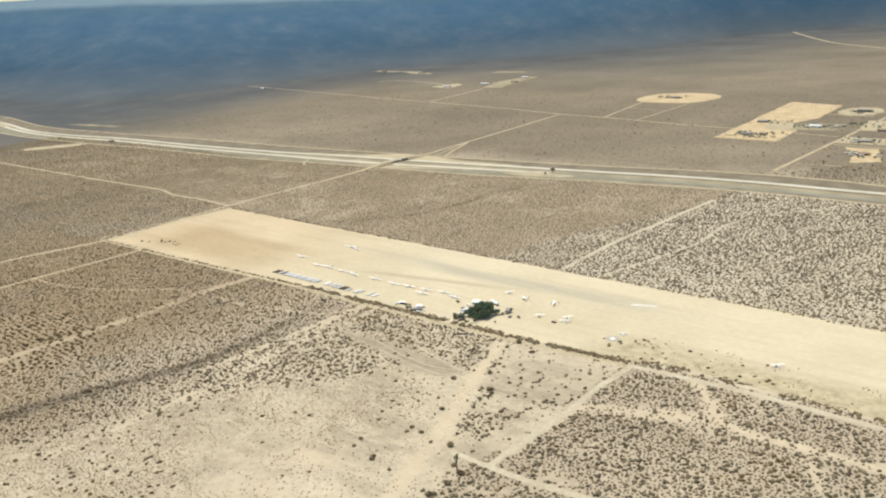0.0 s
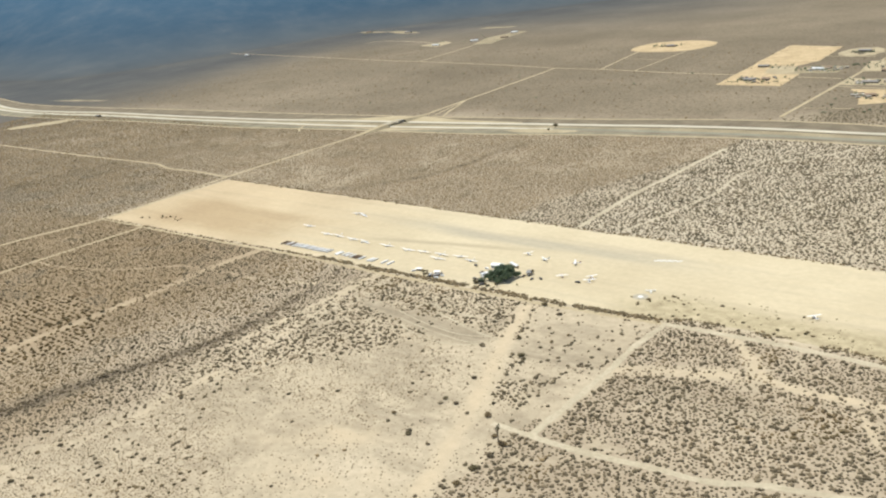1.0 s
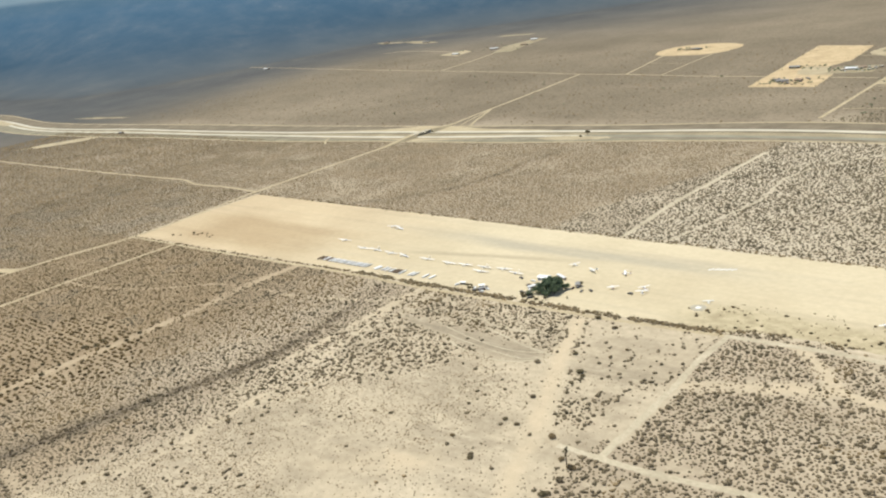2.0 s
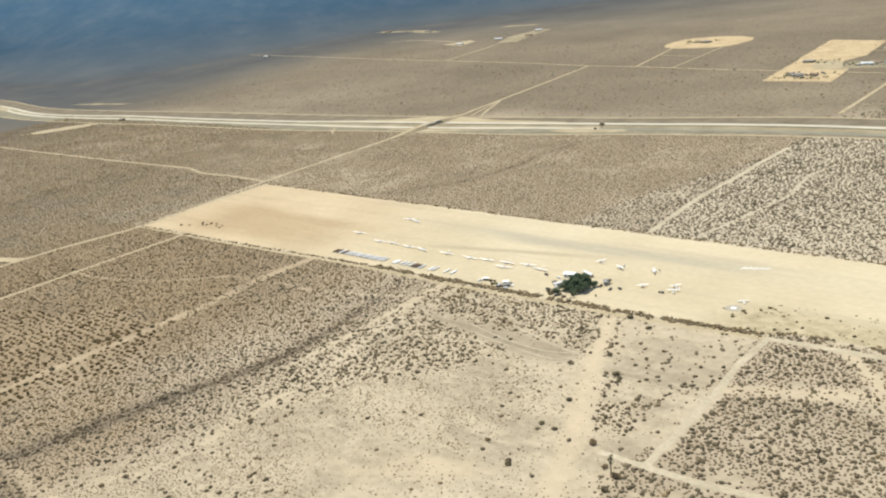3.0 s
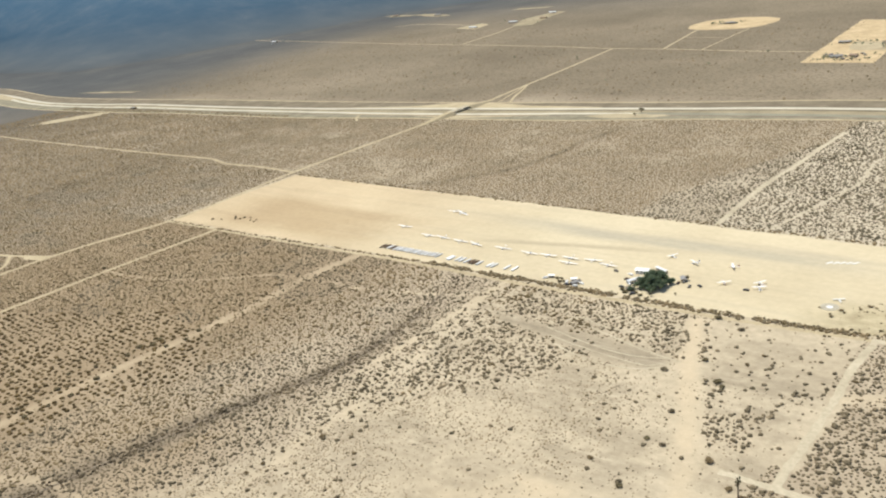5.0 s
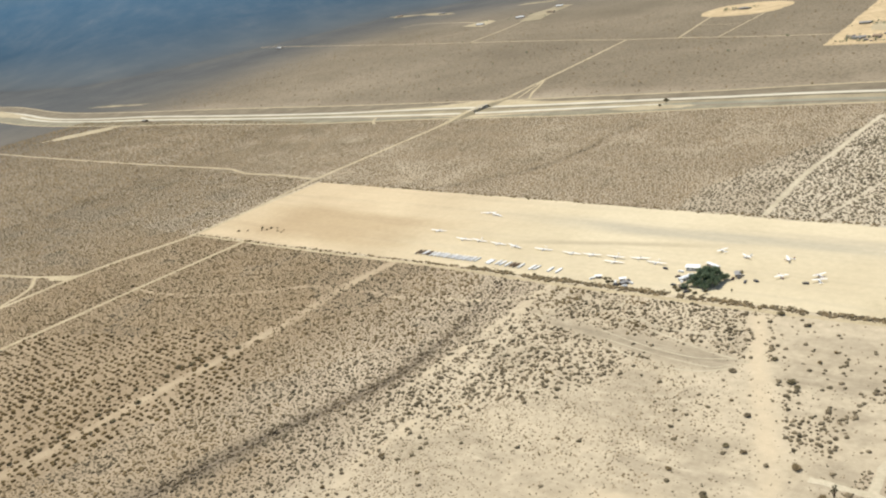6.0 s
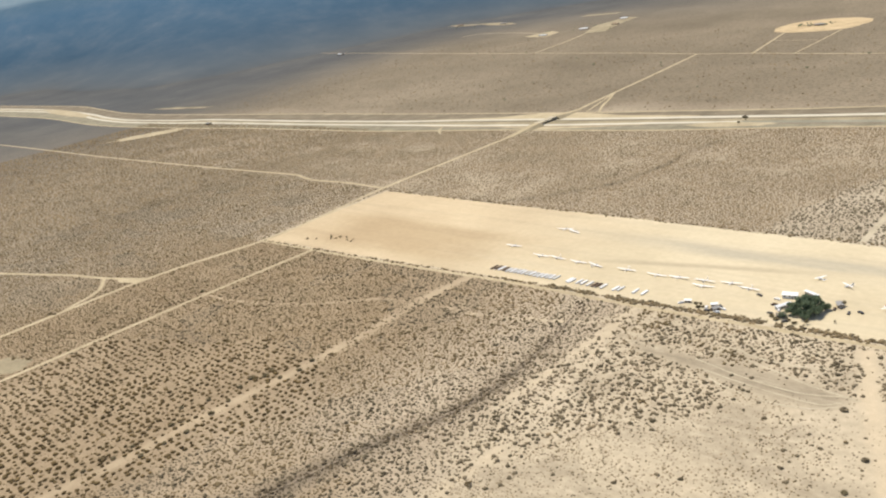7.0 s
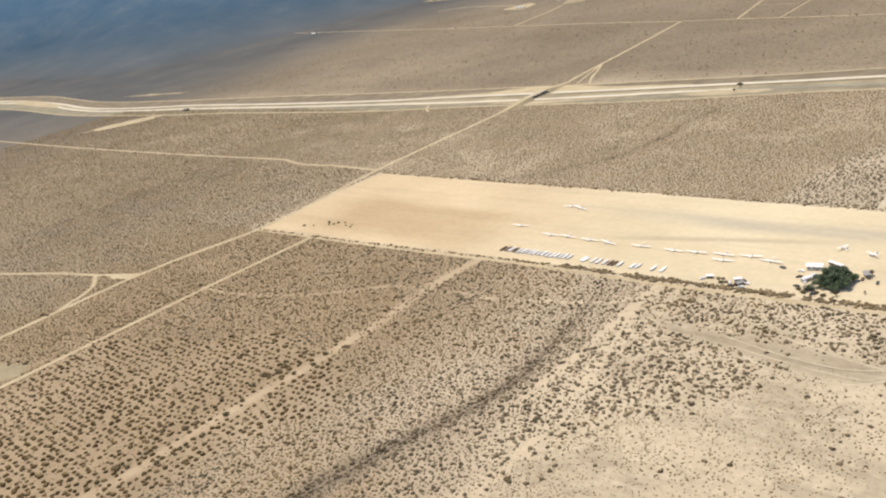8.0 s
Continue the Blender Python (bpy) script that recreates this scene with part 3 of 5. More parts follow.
# ---- distant slopes behind the plain ----
def backdrop_material():
    m, n, l, b = material("hazy_slopes", 1.0)
    geo = n.new("ShaderNodeNewGeometry").outputs["Position"]
    deep = n.new("ShaderNodeAttribute")
    deep.attribute_name = "distance"
    # these dark tones put cloud shade into the colour of the slopes
    plain = ramp(n, l, noise_node(n, l, geo, 0.004, 6, 0.65), [(0.3, (0.066, 0.069, 0.070)), (0.5, (0.088, 0.089, 0.087)), (0.7, (0.123, 0.118, 0.108))])
    far_shade = ramp(n, l, noise_node(n, l, geo, 0.006, 7, 0.7, (1.0, 1.0, 1.0)), [(0.32, (0.020, 0.028, 0.034)), (0.5, (0.035, 0.042, 0.046)), (0.66, (0.06, 0.062, 0.06)), (0.74, (0.13, 0.125, 0.115))])
    edge = n.new("ShaderNodeMath")
    edge.operation = "MULTIPLY_ADD"
    edge.inputs[1].default_value = 0.22
    l.new(noise_node(n, l, geo, 0.004, 5, 0.6), edge.inputs[0])
    l.new(deep.outputs["Fac"], edge.inputs[2])
    far = ramp(n, l, edge.outputs[0], [(0.09, (0, 0, 0)), (0.55, (1, 1, 1))])
    l.new(mix(n, l, far, plain, far_shade), b.inputs["Base Color"])
    # haze painted as a blue glow, rising with distance to a sky-pale crest
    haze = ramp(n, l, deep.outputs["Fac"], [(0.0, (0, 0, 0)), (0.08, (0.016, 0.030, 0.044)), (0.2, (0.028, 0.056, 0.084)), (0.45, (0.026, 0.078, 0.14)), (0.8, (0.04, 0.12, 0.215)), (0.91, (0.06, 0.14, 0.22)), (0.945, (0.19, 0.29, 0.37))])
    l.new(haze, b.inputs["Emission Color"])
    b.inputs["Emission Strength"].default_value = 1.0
    return m


lrow = np.linspace(-3600, 3600, 150)
UU, LL = np.meshgrid(np.linspace(0, 1, 60), lrow)
foot = np.interp(LL, FOOT_L, FOOT_S) + 120 * (vnoise(LL, LL * 0, 500, 30) - 0.5)
SS = foot + (4830 - foot) * UU
crest = 337 + 78 * smooth(400, -2600, LL) * (0.75 + 0.5 * vnoise(LL, LL * 0, 900, 31)) + 8 * (vnoise(LL, SS, 160, 33) - 0.5)
rise = UU ** 1.7
BZ = crest * rise - 2 + 14 * rise * (vnoise(LL, SS, 260, 35) - 0.5)
BX, BY = SS * AHEAD.x + LL * RIGHT.x, SS * AHEAD.y + LL * RIGHT.y
bi = np.arange(SS.size).reshape(SS.shape)
bq = np.stack([bi[:-1, :-1], bi[1:, :-1], bi[1:, 1:], bi[:-1, 1:]], -1).reshape(-1, 4)
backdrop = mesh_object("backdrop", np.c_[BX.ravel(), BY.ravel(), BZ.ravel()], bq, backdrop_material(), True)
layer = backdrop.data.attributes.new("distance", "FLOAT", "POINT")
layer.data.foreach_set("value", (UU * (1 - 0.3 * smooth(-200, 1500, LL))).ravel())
tagged(backdrop, "hazy blue desert slopes far beyond the plain", "mountains", kind="structure")

# ---- airfield ----
fx = np.arange(-1131, 700, 6.0)
fs = field_south(fx) + 3 + 3.0 * (vnoise(fx, fx * 0, 22, 41) - 0.5) + 1.5 * (np.random.rand(len(fx)) - 0.5)
fn = 737 + 5.0 * (vnoise(fx, fx * 0, 35, 42) - 0.5) + 2.0 * (np.random.rand(len(fx)) - 0.5)
rows_f = np.linspace(0, 1, 13)
fv = [(x, a + (b - a) * r, 0.06) for r in rows_f for x, a, b in zip(fx, fs, fn)]
nf = len(fx)
fq = [(r * nf + i, r * nf + i + 1, (r + 1) * nf + i + 1, (r + 1) * nf + i) for r in range(12) for i in range(nf - 1)]
airfield = tagged(mesh_object("airfield", fv, fq, AIRFIELD), "broad graded tan dirt airfield with faint wheel streaks", "airfield", kind="structure")

# ---- dirt roads ----
strip("dirt_road", [(-1154, 1037), (-1148, 747), (-1134, 627), (-1131, 532), (-1150, 443), (-1158, 374), (-1156, 231), (-1150, 0)], 5.8, SAND, "pale dirt road along the end of the airfield")
strip("dirt_road", [(-1131, 533), (-929, 538), (-747, 547), (-634, 547), (-529, 551), (-418, 556), (-328, 564)], 5.0, SAND, "pale dirt perimeter road beside the airfield fence", 0.3)
strip("dirt_road", [(-332, 563), (-300, 566), (-254, 568), (-209, 568), (-150, 566), (0, 562), (300, 560)], 6.0, CHALK, "pale dirt perimeter road beside weeds", 0.35)
strip("dirt_road", [(-1036, 534), (-1039, 394), (-1039, 323), (-1042, 0)], 5.0, SAND, "narrow pale dirt road through scrub")
strip("dirt_road", [(-1148, 747), (-1230, 752), (-1305, 749), (-1337, 755), (-1369, 763), (-1545, 757), (-1700, 754), (-1990, 751), (-2430, 757), (-2900, 760)], 5.0, SAND, "pale dirt road running away from the airfield corner")
strip("dirt_road", [(-519, 738), (-522, 800), (-525, 871), (-520, 960), (-519, 1030), (-515, 1100)], 5.2, CHALK, "pale dirt road north of the airfield", 0.55)
strip("dirt_track", [(-470, 741), (-455, 820), (-440, 905), (-446, 985), (-420, 1060), (-380, 1110), (-350, 1160)], 1.8, CHALK, "faint pale track winding through scrub", 0.7)
strip("dirt_road", [(-329, 562), (-331, 520), (-328, 478), (-327, 430), (-326, 380)], 5.0, CHALK, "pale dirt road between scrub blocks", 0.45)
strip("dirt_road", [(-356, 378), (-323, 378), (-290, 379), (-250, 385), (-215, 389), (-190, 400), (-120, 420)], 5.2, CHALK, "curving pale dirt road", 0.4)
strip("dirt_road", [(-1410, 310), (-1273, 357), (-1216, 371), (-1158, 392)], 5.0, SAND, "pale dirt road joining at a fork")
strip("dirt_road", [(-1216, 371), (-1180, 345), (-1160, 300)], 4.3, SAND, "pale dirt road at a fork")

for line in ([(-541, 487), (-515, 480), (-488, 475), (-462, 474), (-434, 482)], [(-530, 476), (-507, 471), (-477, 467), (-447, 466), (-437, 474)], [(-510, 500), (-485, 493), (-459, 485), (-428, 480)], [(-520, 466), (-507, 461), (-479, 455), (-452, 458), (-437, 468)], [(-533, 499), (-527, 512), (-505, 506), (-483, 505), (-461, 510)]):
    strip("wheel_track", line, 1.3, CHALK, "thin pale wheel track across churned soil", 0.6)
strip("gully", [(-702, 110), (-690, 175), (-680, 220), (-669, 270), (-656, 315), (-645, 348), (-642, 390), (-649, 455), (-660, 505)], 1.6, BERM, "narrow dark gully winding through scrub", 0.7, keep=False)

patch("fork_apron", -1174, 381, 20, 7, SAND, "worn sandy apron where dirt roads fork", 14, 2.0, 0.25)

# ---- highway ----
SOUTH_LANES = [(-4400, 1060), (-4000, 1070), (-3576, 1082), (-3200, 1090), (-3037, 1084), (-2780, 1056), (-2600, 1026), (-2441, 1014), (-2250, 1022), (-2044, 1041), (-1713, 1058), (-1446, 1077), (-1293, 1090), (-1155, 1106), (-1042, 1123), (-935, 1141), (-830, 1156), (-700, 1172), (-580, 1183), (-480, 1188), (-340, 1190), (0, 1193), (700, 1200)]
NORTH_LANES = [(-4400, 1090), (-4000, 1100), (-3576, 1112), (-3200, 1118), (-3037, 1110), (-2780, 1080), (-2600, 1048), (-2450, 1036), (-2250, 1048), (-2099, 1068), (-1748, 1083), (-1478, 1103), (-1334, 1124), (-1160, 1146), (-1013, 1164), (-853, 1187), (-753, 1200), (-664, 1214), (-580, 1223), (-499, 1228), (-380, 1228), (-339, 1229), (0, 1235), (700, 1245)]
NORTH_SIDE = [(-4400, 1135), (-3200, 1170), (-2992, 1165), (-2647, 1108), (-2456, 1100), (-2177, 1115), (-1837, 1142), (-1546, 1159), (-1383, 1172), (-1235, 1186), (-1089, 1200), (-1000, 1212), (-880, 1226), (-745, 1246), (-631, 1268), (-558, 1277), (-479, 1281), (-399, 1280), (-351, 1274), (0, 1276), (700, 1285)]
SOUTH_SIDE = [(-4400, 1010), (-3000, 1020), (-2500, 972), (-2076, 988), (-1863, 1009), (-1654, 1018), (-1471, 1028), (-1212, 1066), (-953, 1092), (-807, 1120), (-718, 1138), (-633, 1150), (-553, 1161), (-479, 1166), (-406, 1168), (-340, 1166), (0, 1168), (700, 1175)]


def height_of(line, x):
    return np.interp(x, [p[0] for p in line], [p[1] for p in line])


def band(name, low, high, mat, label, x0=-4400, x1=700, z=0.05, ragged=0.0):
    """Graded ground between two lines that run from west to east."""
    xs = np.arange(x0, x1 + 1, 15.0)
    lo, hi = low(xs), high(xs)
    lo = lo + ragged * 2 * (vnoise(xs, xs * 0, 60, 201) - 0.5)
    hi = hi + ragged * 2 * (vnoise(xs, xs * 0, 60, 202) - 0.5)
    V = [(x, a + (b - a) * k / 3, z) for k in range(4) for x, a, b in zip(xs, lo, hi)]
    n = len(xs)
    F = [(k * n + i, k * n + i + 1, (k + 1) * n + i + 1, (k + 1) * n + i) for k in range(3) for i in range(n - 1)]
    return tagged(mesh_object(name, V, F, mat), label, "verge", kind="structure")


band("verge", lambda x: height_of(SOUTH_SIDE, x), lambda x: height_of(SOUTH_LANES, x), VERGE_GREY, "greyish graded verge south of the highway", z=0.05, ragged=3)
band("median", lambda x: height_of(SOUTH_LANES, x), lambda x: height_of(NORTH_LANES, x), GRADED, "pale dry strip between the carriageways", z=0.055)
band("verge", lambda x: height_of(NORTH_LANES, x), lambda x: height_of(NORTH_SIDE, x), VERGE_BROWN, "graded brown bank north of the highway", z=0.05, ragged=3)
strip("carriageway", [p for p in SOUTH_LANES if p[0] < -829], 11, ASPHALT, "pale concrete highway carriageway", 0.03)
strip("carriageway", [p for p in SOUTH_LANES if p[0] > -831], 12, ASPHALT_GREY, "grey asphalt highway carriageway", 0.03)
strip("carriageway", NORTH_LANES, 12, ASPHALT, "pale concrete highway carriageway", 0.02)
strip("median", [(x, y - 11) for x, y in NORTH_LANES if x > -2460], 4.5, VERGE_DARK, "dark weedy strip between the carriageways", 0.3)
strip("berm", [(x, y - 12) for x, y in SOUTH_LANES if x > -2100], 5, BERM, "dark earth bank along the highway", 0.5)
strip("dirt_road", NORTH_SIDE, 5.5, SAND, "pale service track beside the highway", 0.35)
strip("dirt_road", SOUTH_SIDE, 5.5, SAND, "pale service track beside the highway", 0.35)
patch("graded_crossing", -840, 1140, 62, 13, TRACK, "pale graded crossing beside the highway", 9, 2.0, 0.3)
patch("gravel_flat", -2960, 1085, 230, 22, TRACK, "pale gravel flat beside the highway bend", -8, 2.0, 0.25)
patch("bare_patch", -2130, 918, 85, 30, TRACK, "pale bare patch south of the highway", 55, 2.0, 0.4)
patch("bare_patch", -1072, 205, 24, 18, GRADED, "bare sandy patch in scrub", 20, 2.0, 0.35)
strip("dirt_track", [(-1345, 1072), (-1330, 1048), (-1310, 1030)], 4, SAND, "short pale track by the highway", 0.4)
# ---- roads and clearings beyond the highway ----
strip("dirt_road", [(-1154, 1213), (-1160, 1262), (-1168, 1336), (-1186, 1520), (-1212, 1742)], 6.5, SAND, "pale dirt road north of the bridge", 0.3)
strip("dirt_road", [(-1100, 1200), (-1122, 1240), (-1146, 1300), (-1166, 1345)], 4.5, SAND, "pale dirt slip road", 0.35)
strip("dirt_road", [(-1128, 1204), (-1142, 1255), (-1166, 1340)], 3.6, SAND, "pale dirt slip road", 0.35)
strip("dirt_road", [(-3400, 2140), (-2780, 2035), (-2246, 1932), (-1857, 1862), (-1700, 1838), (-1397, 1785), (-1212, 1742), (-1070, 1724), (-879, 1686), (-735, 1668)], 5.0, SAND, "long pale dirt road across the plain", 0.3)
strip("dirt_road", [(-1743, 1852), (-1760, 1994), (-1795, 2160)], 6.0, SAND, "faint pale road to far houses", 0.35)
strip("dirt_road", [(-2391, 2270), (-2340, 2315), (-2167, 2284), (-2010, 2230)], 7.0, TRACK, "faint pale road between far houses", 0.35)
strip("dirt_road", [(-519, 1310), (-521, 1656), (-523, 2100)], 5.8, SAND, "pale dirt road past the homesteads")
strip("dirt_road", [(-1080, 1728), (-1130, 2010)], 5.0, SAND, "pale dirt drive")
strip("dirt_road", [(-985, 1708), (-1000, 1990)], 3.6, SAND, "faint dirt drive", 0.4)
strip("dirt_road", [(-1110, 1880), (-1000, 1860)], 2.9, SAND, "faint dirt drive", 0.4)
strip("dirt_road", [(-1879, 4797), (-1305, 3850), (-994, 3518), (-500, 3050)], 11.5, SAND, "distant pale road")
patch("clearing", -1075, 2075, 100, 98, YARD, "round bare clearing with a homestead in its middle", 0, 2.4, 0.06)


def plot(name, corners, mat, label):
    """A bare plot with straight, slightly worn sides."""
    LEVEL[0] += 0.006
    ring = []
    for (x0, y0), (x1, y1) in zip(corners, corners[1:] + corners[:1]):
        k = max(3, int(math.hypot(x1 - x0, y1 - y0) / 9))
        ring += [(x0 + (x1 - x0) * i / k + random.uniform(-1.5, 1.5), y0 + (y1 - y0) * i / k + random.uniform(-1.5, 1.5), LEVEL[0]) for i in range(k)]
    cx_, cy_ = sum(p[0] for p in ring) / len(ring), sum(p[1] for p in ring) / len(ring)
    n = len(ring)
    ob = mesh_object(name, [(cx_, cy_, LEVEL[0] + 0.02)] + ring, [(0, 1 + i, 1 + (i + 1) % n) for i in range(n)], mat)
    ROADS.append((np.array([[cx_, cy_ - 30], [cx_, cy_ + 30]]), 50))
    return tagged(ob, label, "ground", kind="structure")


band("graded_apron", lambda x: height_of(NORTH_LANES, x) + 6, lambda x: np.interp(x, [-1480, -1288, -1205, -1114, -1052, -880], [1110, 1146, 1190, 1194, 1184, 1191]), SAND, "pale graded dirt beside the bridge", -1465, -900, 0.21)
band("graded_apron", lambda x: np.interp(x, [-1400, -1237, -1150, -1121, -1053, -950], [1072, 1084, 1078, 1082, 1100, 1131]), lambda x: height_of(SOUTH_LANES, x) - 6, SAND, "pale graded dirt beside the bridge", -1390, -970, 0.215)
plot("yard", [(-734, 1560), (-612, 1556), (-622, 1680), (-659, 1769), (-755, 1826)], YARD, "square bare homestead yard")
plot("yard", [(-757, 1806), (-660, 1772), (-639, 1838), (-653, 2032), (-778, 2064)], YARD, "bare graded field behind a homestead")
plot("yard", [(-700, 1672), (-622, 1680), (-659, 1769), (-706, 1780)], TRACK, "trodden dirt between homestead buildings")
plot("yard", [(-520, 1575), (-420, 1580), (-420, 1640), (-520, 1642)], TRACK, "dusty homestead yard")
plot("yard", [(-490, 1542), (-436, 1542), (-400, 1440), (-440, 1412), (-455, 1470)], YARD, "dusty homestead yard")
plot("yard", [(-525, 1715), (-420, 1720), (-440, 1850), (-540, 1835)], TRACK, "dusty homestead yard")
plot("yard", [(-640, 1690), (-560, 1700), (-565, 1778), (-645, 1772)], GRADED, "cluttered homestead yard")
patch("loop_drive", -590, 1952, 42, 62, TRACK, "pale oval drive round a planted middle", 0, 2.0, 0.15)
patch("planted_middle", -590, 1955, 24, 40, VERGE_DARK, "dark planted ground inside an oval drive", 0, 2.0, 0.25)
strip("dirt_road", [(-616, 1650), (-532, 1638)], 4.5, SAND, "pale dirt side road", 0.35)
strip("dirt_road", [(-515, 1562), (-437, 1553), (-370, 1548)], 4.5, SAND, "pale dirt side road", 0.35)
strip("dirt_road", [(-508, 1378), (-437, 1384)], 3.6, SAND, "faint dirt side road", 0.4)
strip("dirt_road", [(-652, 1900), (-548, 1892)], 6.0, SAND, "pale dirt side road", 0.3)
patch("bare_patch", -2690, 2610, 95, 20, GRADED, "pale bare ground round far houses", -8, 2.0, 0.5)
patch("bare_patch", -2480, 2575, 120, 26, GRADED, "pale bare ground round far houses", -22, 2.0, 0.5)
plot("bare_patch", [(-2030, 2170), (-2004, 2275), (-1942, 2232), (-1926, 2136)], TRACK, "pale bare ground round far houses")
plot("bare_patch", [(-1807, 2172), (-1876, 2328), (-1866, 2500), (-1812, 2480), (-1793, 2342), (-1744, 2190)], GRADED, "pale bare ground round far houses")
plot("bare_patch", [(-2122, 2598), (-2118, 2648), (-1975, 2652), (-1985, 2618)], GRADED, "pale bare ground round far houses")
patch("bare_patch", -2420, 1175, 120, 10, GRADED, "pale bare strip beyond the highway", 8, 2.0, 0.5)


# ---- scrub ----
def clump(rng, lobes):
    """A low shrub of ragged lobes, one metre in radius and standing on z = 0."""
    V, F = [], []
    if lobes == 0:
        a = np.arange(6) * math.pi / 3 + rng.random(6) * 0.5
        q = 0.75 + 0.5 * rng.random(6)
        ring = np.c_[np.cos(a) * q, np.sin(a) * q, np.full(6, -0.02)]
        top = np.array([[0.3 * (rng.random() - 0.5), 0.3 * (rng.random() - 0.5), 0.95]])
        return np.vstack([ring, top]), np.array([(i, (i + 1) % 6, 6) for i in range(6)])
    # a lumpy low dome with ragged leaf blades standing out of it
    n = 6 if lobes < 1.5 else 7
    levels = ((1.0, -0.03), (0.78, 0.46)) if lobes < 1.5 else ((0.92, -0.03), (0.98, 0.3), (0.6, 0.68))
    for q, z in levels:
        a = (np.arange(n) + 0.5 * rng.random(n)) * 2 * math.pi / n
        w = q * (0.58 + 0.76 * rng.random(n))
        V.append(np.c_[np.cos(a) * w, np.sin(a) * w, z + (0.3 * (rng.random(n) - 0.5) if z > 0 else 0 * w)])
    k = n * len(levels)
    V.append(np.array([[0.4 * (rng.random() - 0.5), 0.4 * (rng.random() - 0.5), 0.72 + 0.2 * rng.random()]]))
    for lv in range(len(levels) - 1):
        for i in range(n):
            p, q, r, s = lv * n + i, lv * n + (i + 1) % n, (lv + 1) * n + (i + 1) % n, (lv + 1) * n + i
            F += [[p, q, r], [p, r, s]]
    F += [[k - n + i, k - n + (i + 1) % n, k] for i in range(n)]
    k += 1
    for _ in range(int(4 * lobes)):
        a, q = rng.random() * 2 * math.pi, 0.35 + 0.6 * rng.random()
        c = np.array([math.cos(a) * q, math.sin(a) * q, 0.15 + 0.6 * (1.1 - q)])
        tri = c + (rng.random((3, 3)) - 0.5) * np.array([1.0, 1.0, 0.9]) * 0.75
        tri[:, 2] = np.maximum(tri[:, 2], 0.02)
        V.append(tri)
        F.append([k, k + 1, k + 2])
        k += 3
    return np.vstack(V), np.array(F)


def scatter(name, xs, ys, radius, lobes, mat, label, seed):
    """Countless shrubs as one mesh."""
    rng = np.random.default_rng(seed)
    kinds = [clump(rng, lobes) for _ in range(8)]
    V, F, base = [], [], 0
    which = rng.integers(0, 8, len(xs))
    for k, (cv, cf) in enumerate(kinds):
        sel = which == k
        m = int(sel.sum())
        if not m:
            continue
        a = rng.random(m) * 2 * math.pi
        c, s = np.cos(a)[:, None], np.sin(a)[:, None]
        r = radius[sel][:, None]
        h = (0.75 + 0.5 * rng.random(m))[:, None]
        x = (cv[None, :, 0] * c - cv[None, :, 1] * s) * r + xs[sel][:, None]
        y = (cv[None, :, 0] * s + cv[None, :, 1] * c) * r + ys[sel][:, None]
        z = cv[None, :, 2] * r * h - 0.05
        V.append(np.stack([x, y, z], -1).reshape(-1, 3))
        F.append((cf[None] + (np.arange(m) * len(cv))[:, None, None] + base).reshape(-1, 3))
        base += m * len(cv)
    V, F = np.vstack(V), np.vstack(F)
    me = bpy.data.meshes.new(name)
    me.vertices.add(len(V))
    me.vertices.foreach_set("co", V.ravel())
    me.loops.add(F.size)
    me.loops.foreach_set("vertex_index", F.ravel())
    me.polygons.add(len(F))
    me.polygons.foreach_set("loop_start", np.arange(0, F.size, 3))
    me.materials.append(mat)
    me.update(calc_edges=True)
    return tagged(new(name, me), label, "shrubs", kind="stuff")


def off_roads(x, y, margin):
    ok = np.ones(len(x), bool)
    for line, half in ROADS:
        lo, hi = line.min(0) - half - 8, line.max(0) + half + 8
        near = np.where((x > lo[0]) & (x < hi[0]) & (y > lo[1]) & (y < hi[1]) & ok)[0]
        if not len(near):
            continue
        px, py = x[near], y[near]
        best = np.full(len(near), 1e9)
        for a, b in zip(line[:-1], line[1:]):
            d = b - a
            t = np.clip(((px - a[0]) * d[0] + (py - a[1]) * d[1]) / max(d @ d, 1e-9), 0, 1)
            best = np.minimum(best, np.hypot(px - a[0] - t * d[0], py - a[1] - t * d[1]))
        ok[near[best < half + margin[near]]] = False
    return ok


def sow(x0, x1, y0, y1, cell, seed, keep=1.0, loose=0.85, stagger=0.5):
    rng = np.random.default_rng(seed)
    gx_, gy_ = np.meshgrid(np.arange(x0, x1, cell), np.arange(y0, y1, cell))
    gx_[1::2] += cell * stagger
    x = (gx_ + (rng.random(gx_.shape) - 0.5) * cell * loose).ravel()
    y = (gy_ + (rng.random(gy_.shape) - 0.5) * cell * loose).ravel()
    ok = rng.random(len(x)) < cover(x, y) * keep
    x, y = x[ok], y[ok]
    r = rng.random(len(x))
    return x, y, r


# south of the field
def rows_mask(x, y):
    """The block where larger bushes stand in even rows."""
    north = np.interp(x, [-1030, -997, -947, -908, -863, -813, -784, -748, -720], [285, 301, 315, 342, 355, 352, 348, 320, 292]) + 26 * (vnoise(x, y, 40, 81) - 0.5)
    east = np.interp(y, [60, 150, 264, 292, 320, 350], [-800, -785, -760, -738, -748, -784]) + 26 * (vnoise(x, y, 30, 82) - 0.5)
    return (x > -1032) & (x < east) & (y < north)


x, y, r = sow(-1500, 30, 60, 741, 2.75, 101)
keepers = ((y < field_south(x) + 1) | (x < -1135)) & ((x < -420) | (y > 140))
x, y, r = x[keepers], y[keepers], r[keepers]
wash_d = near_line(x, y, WASH)
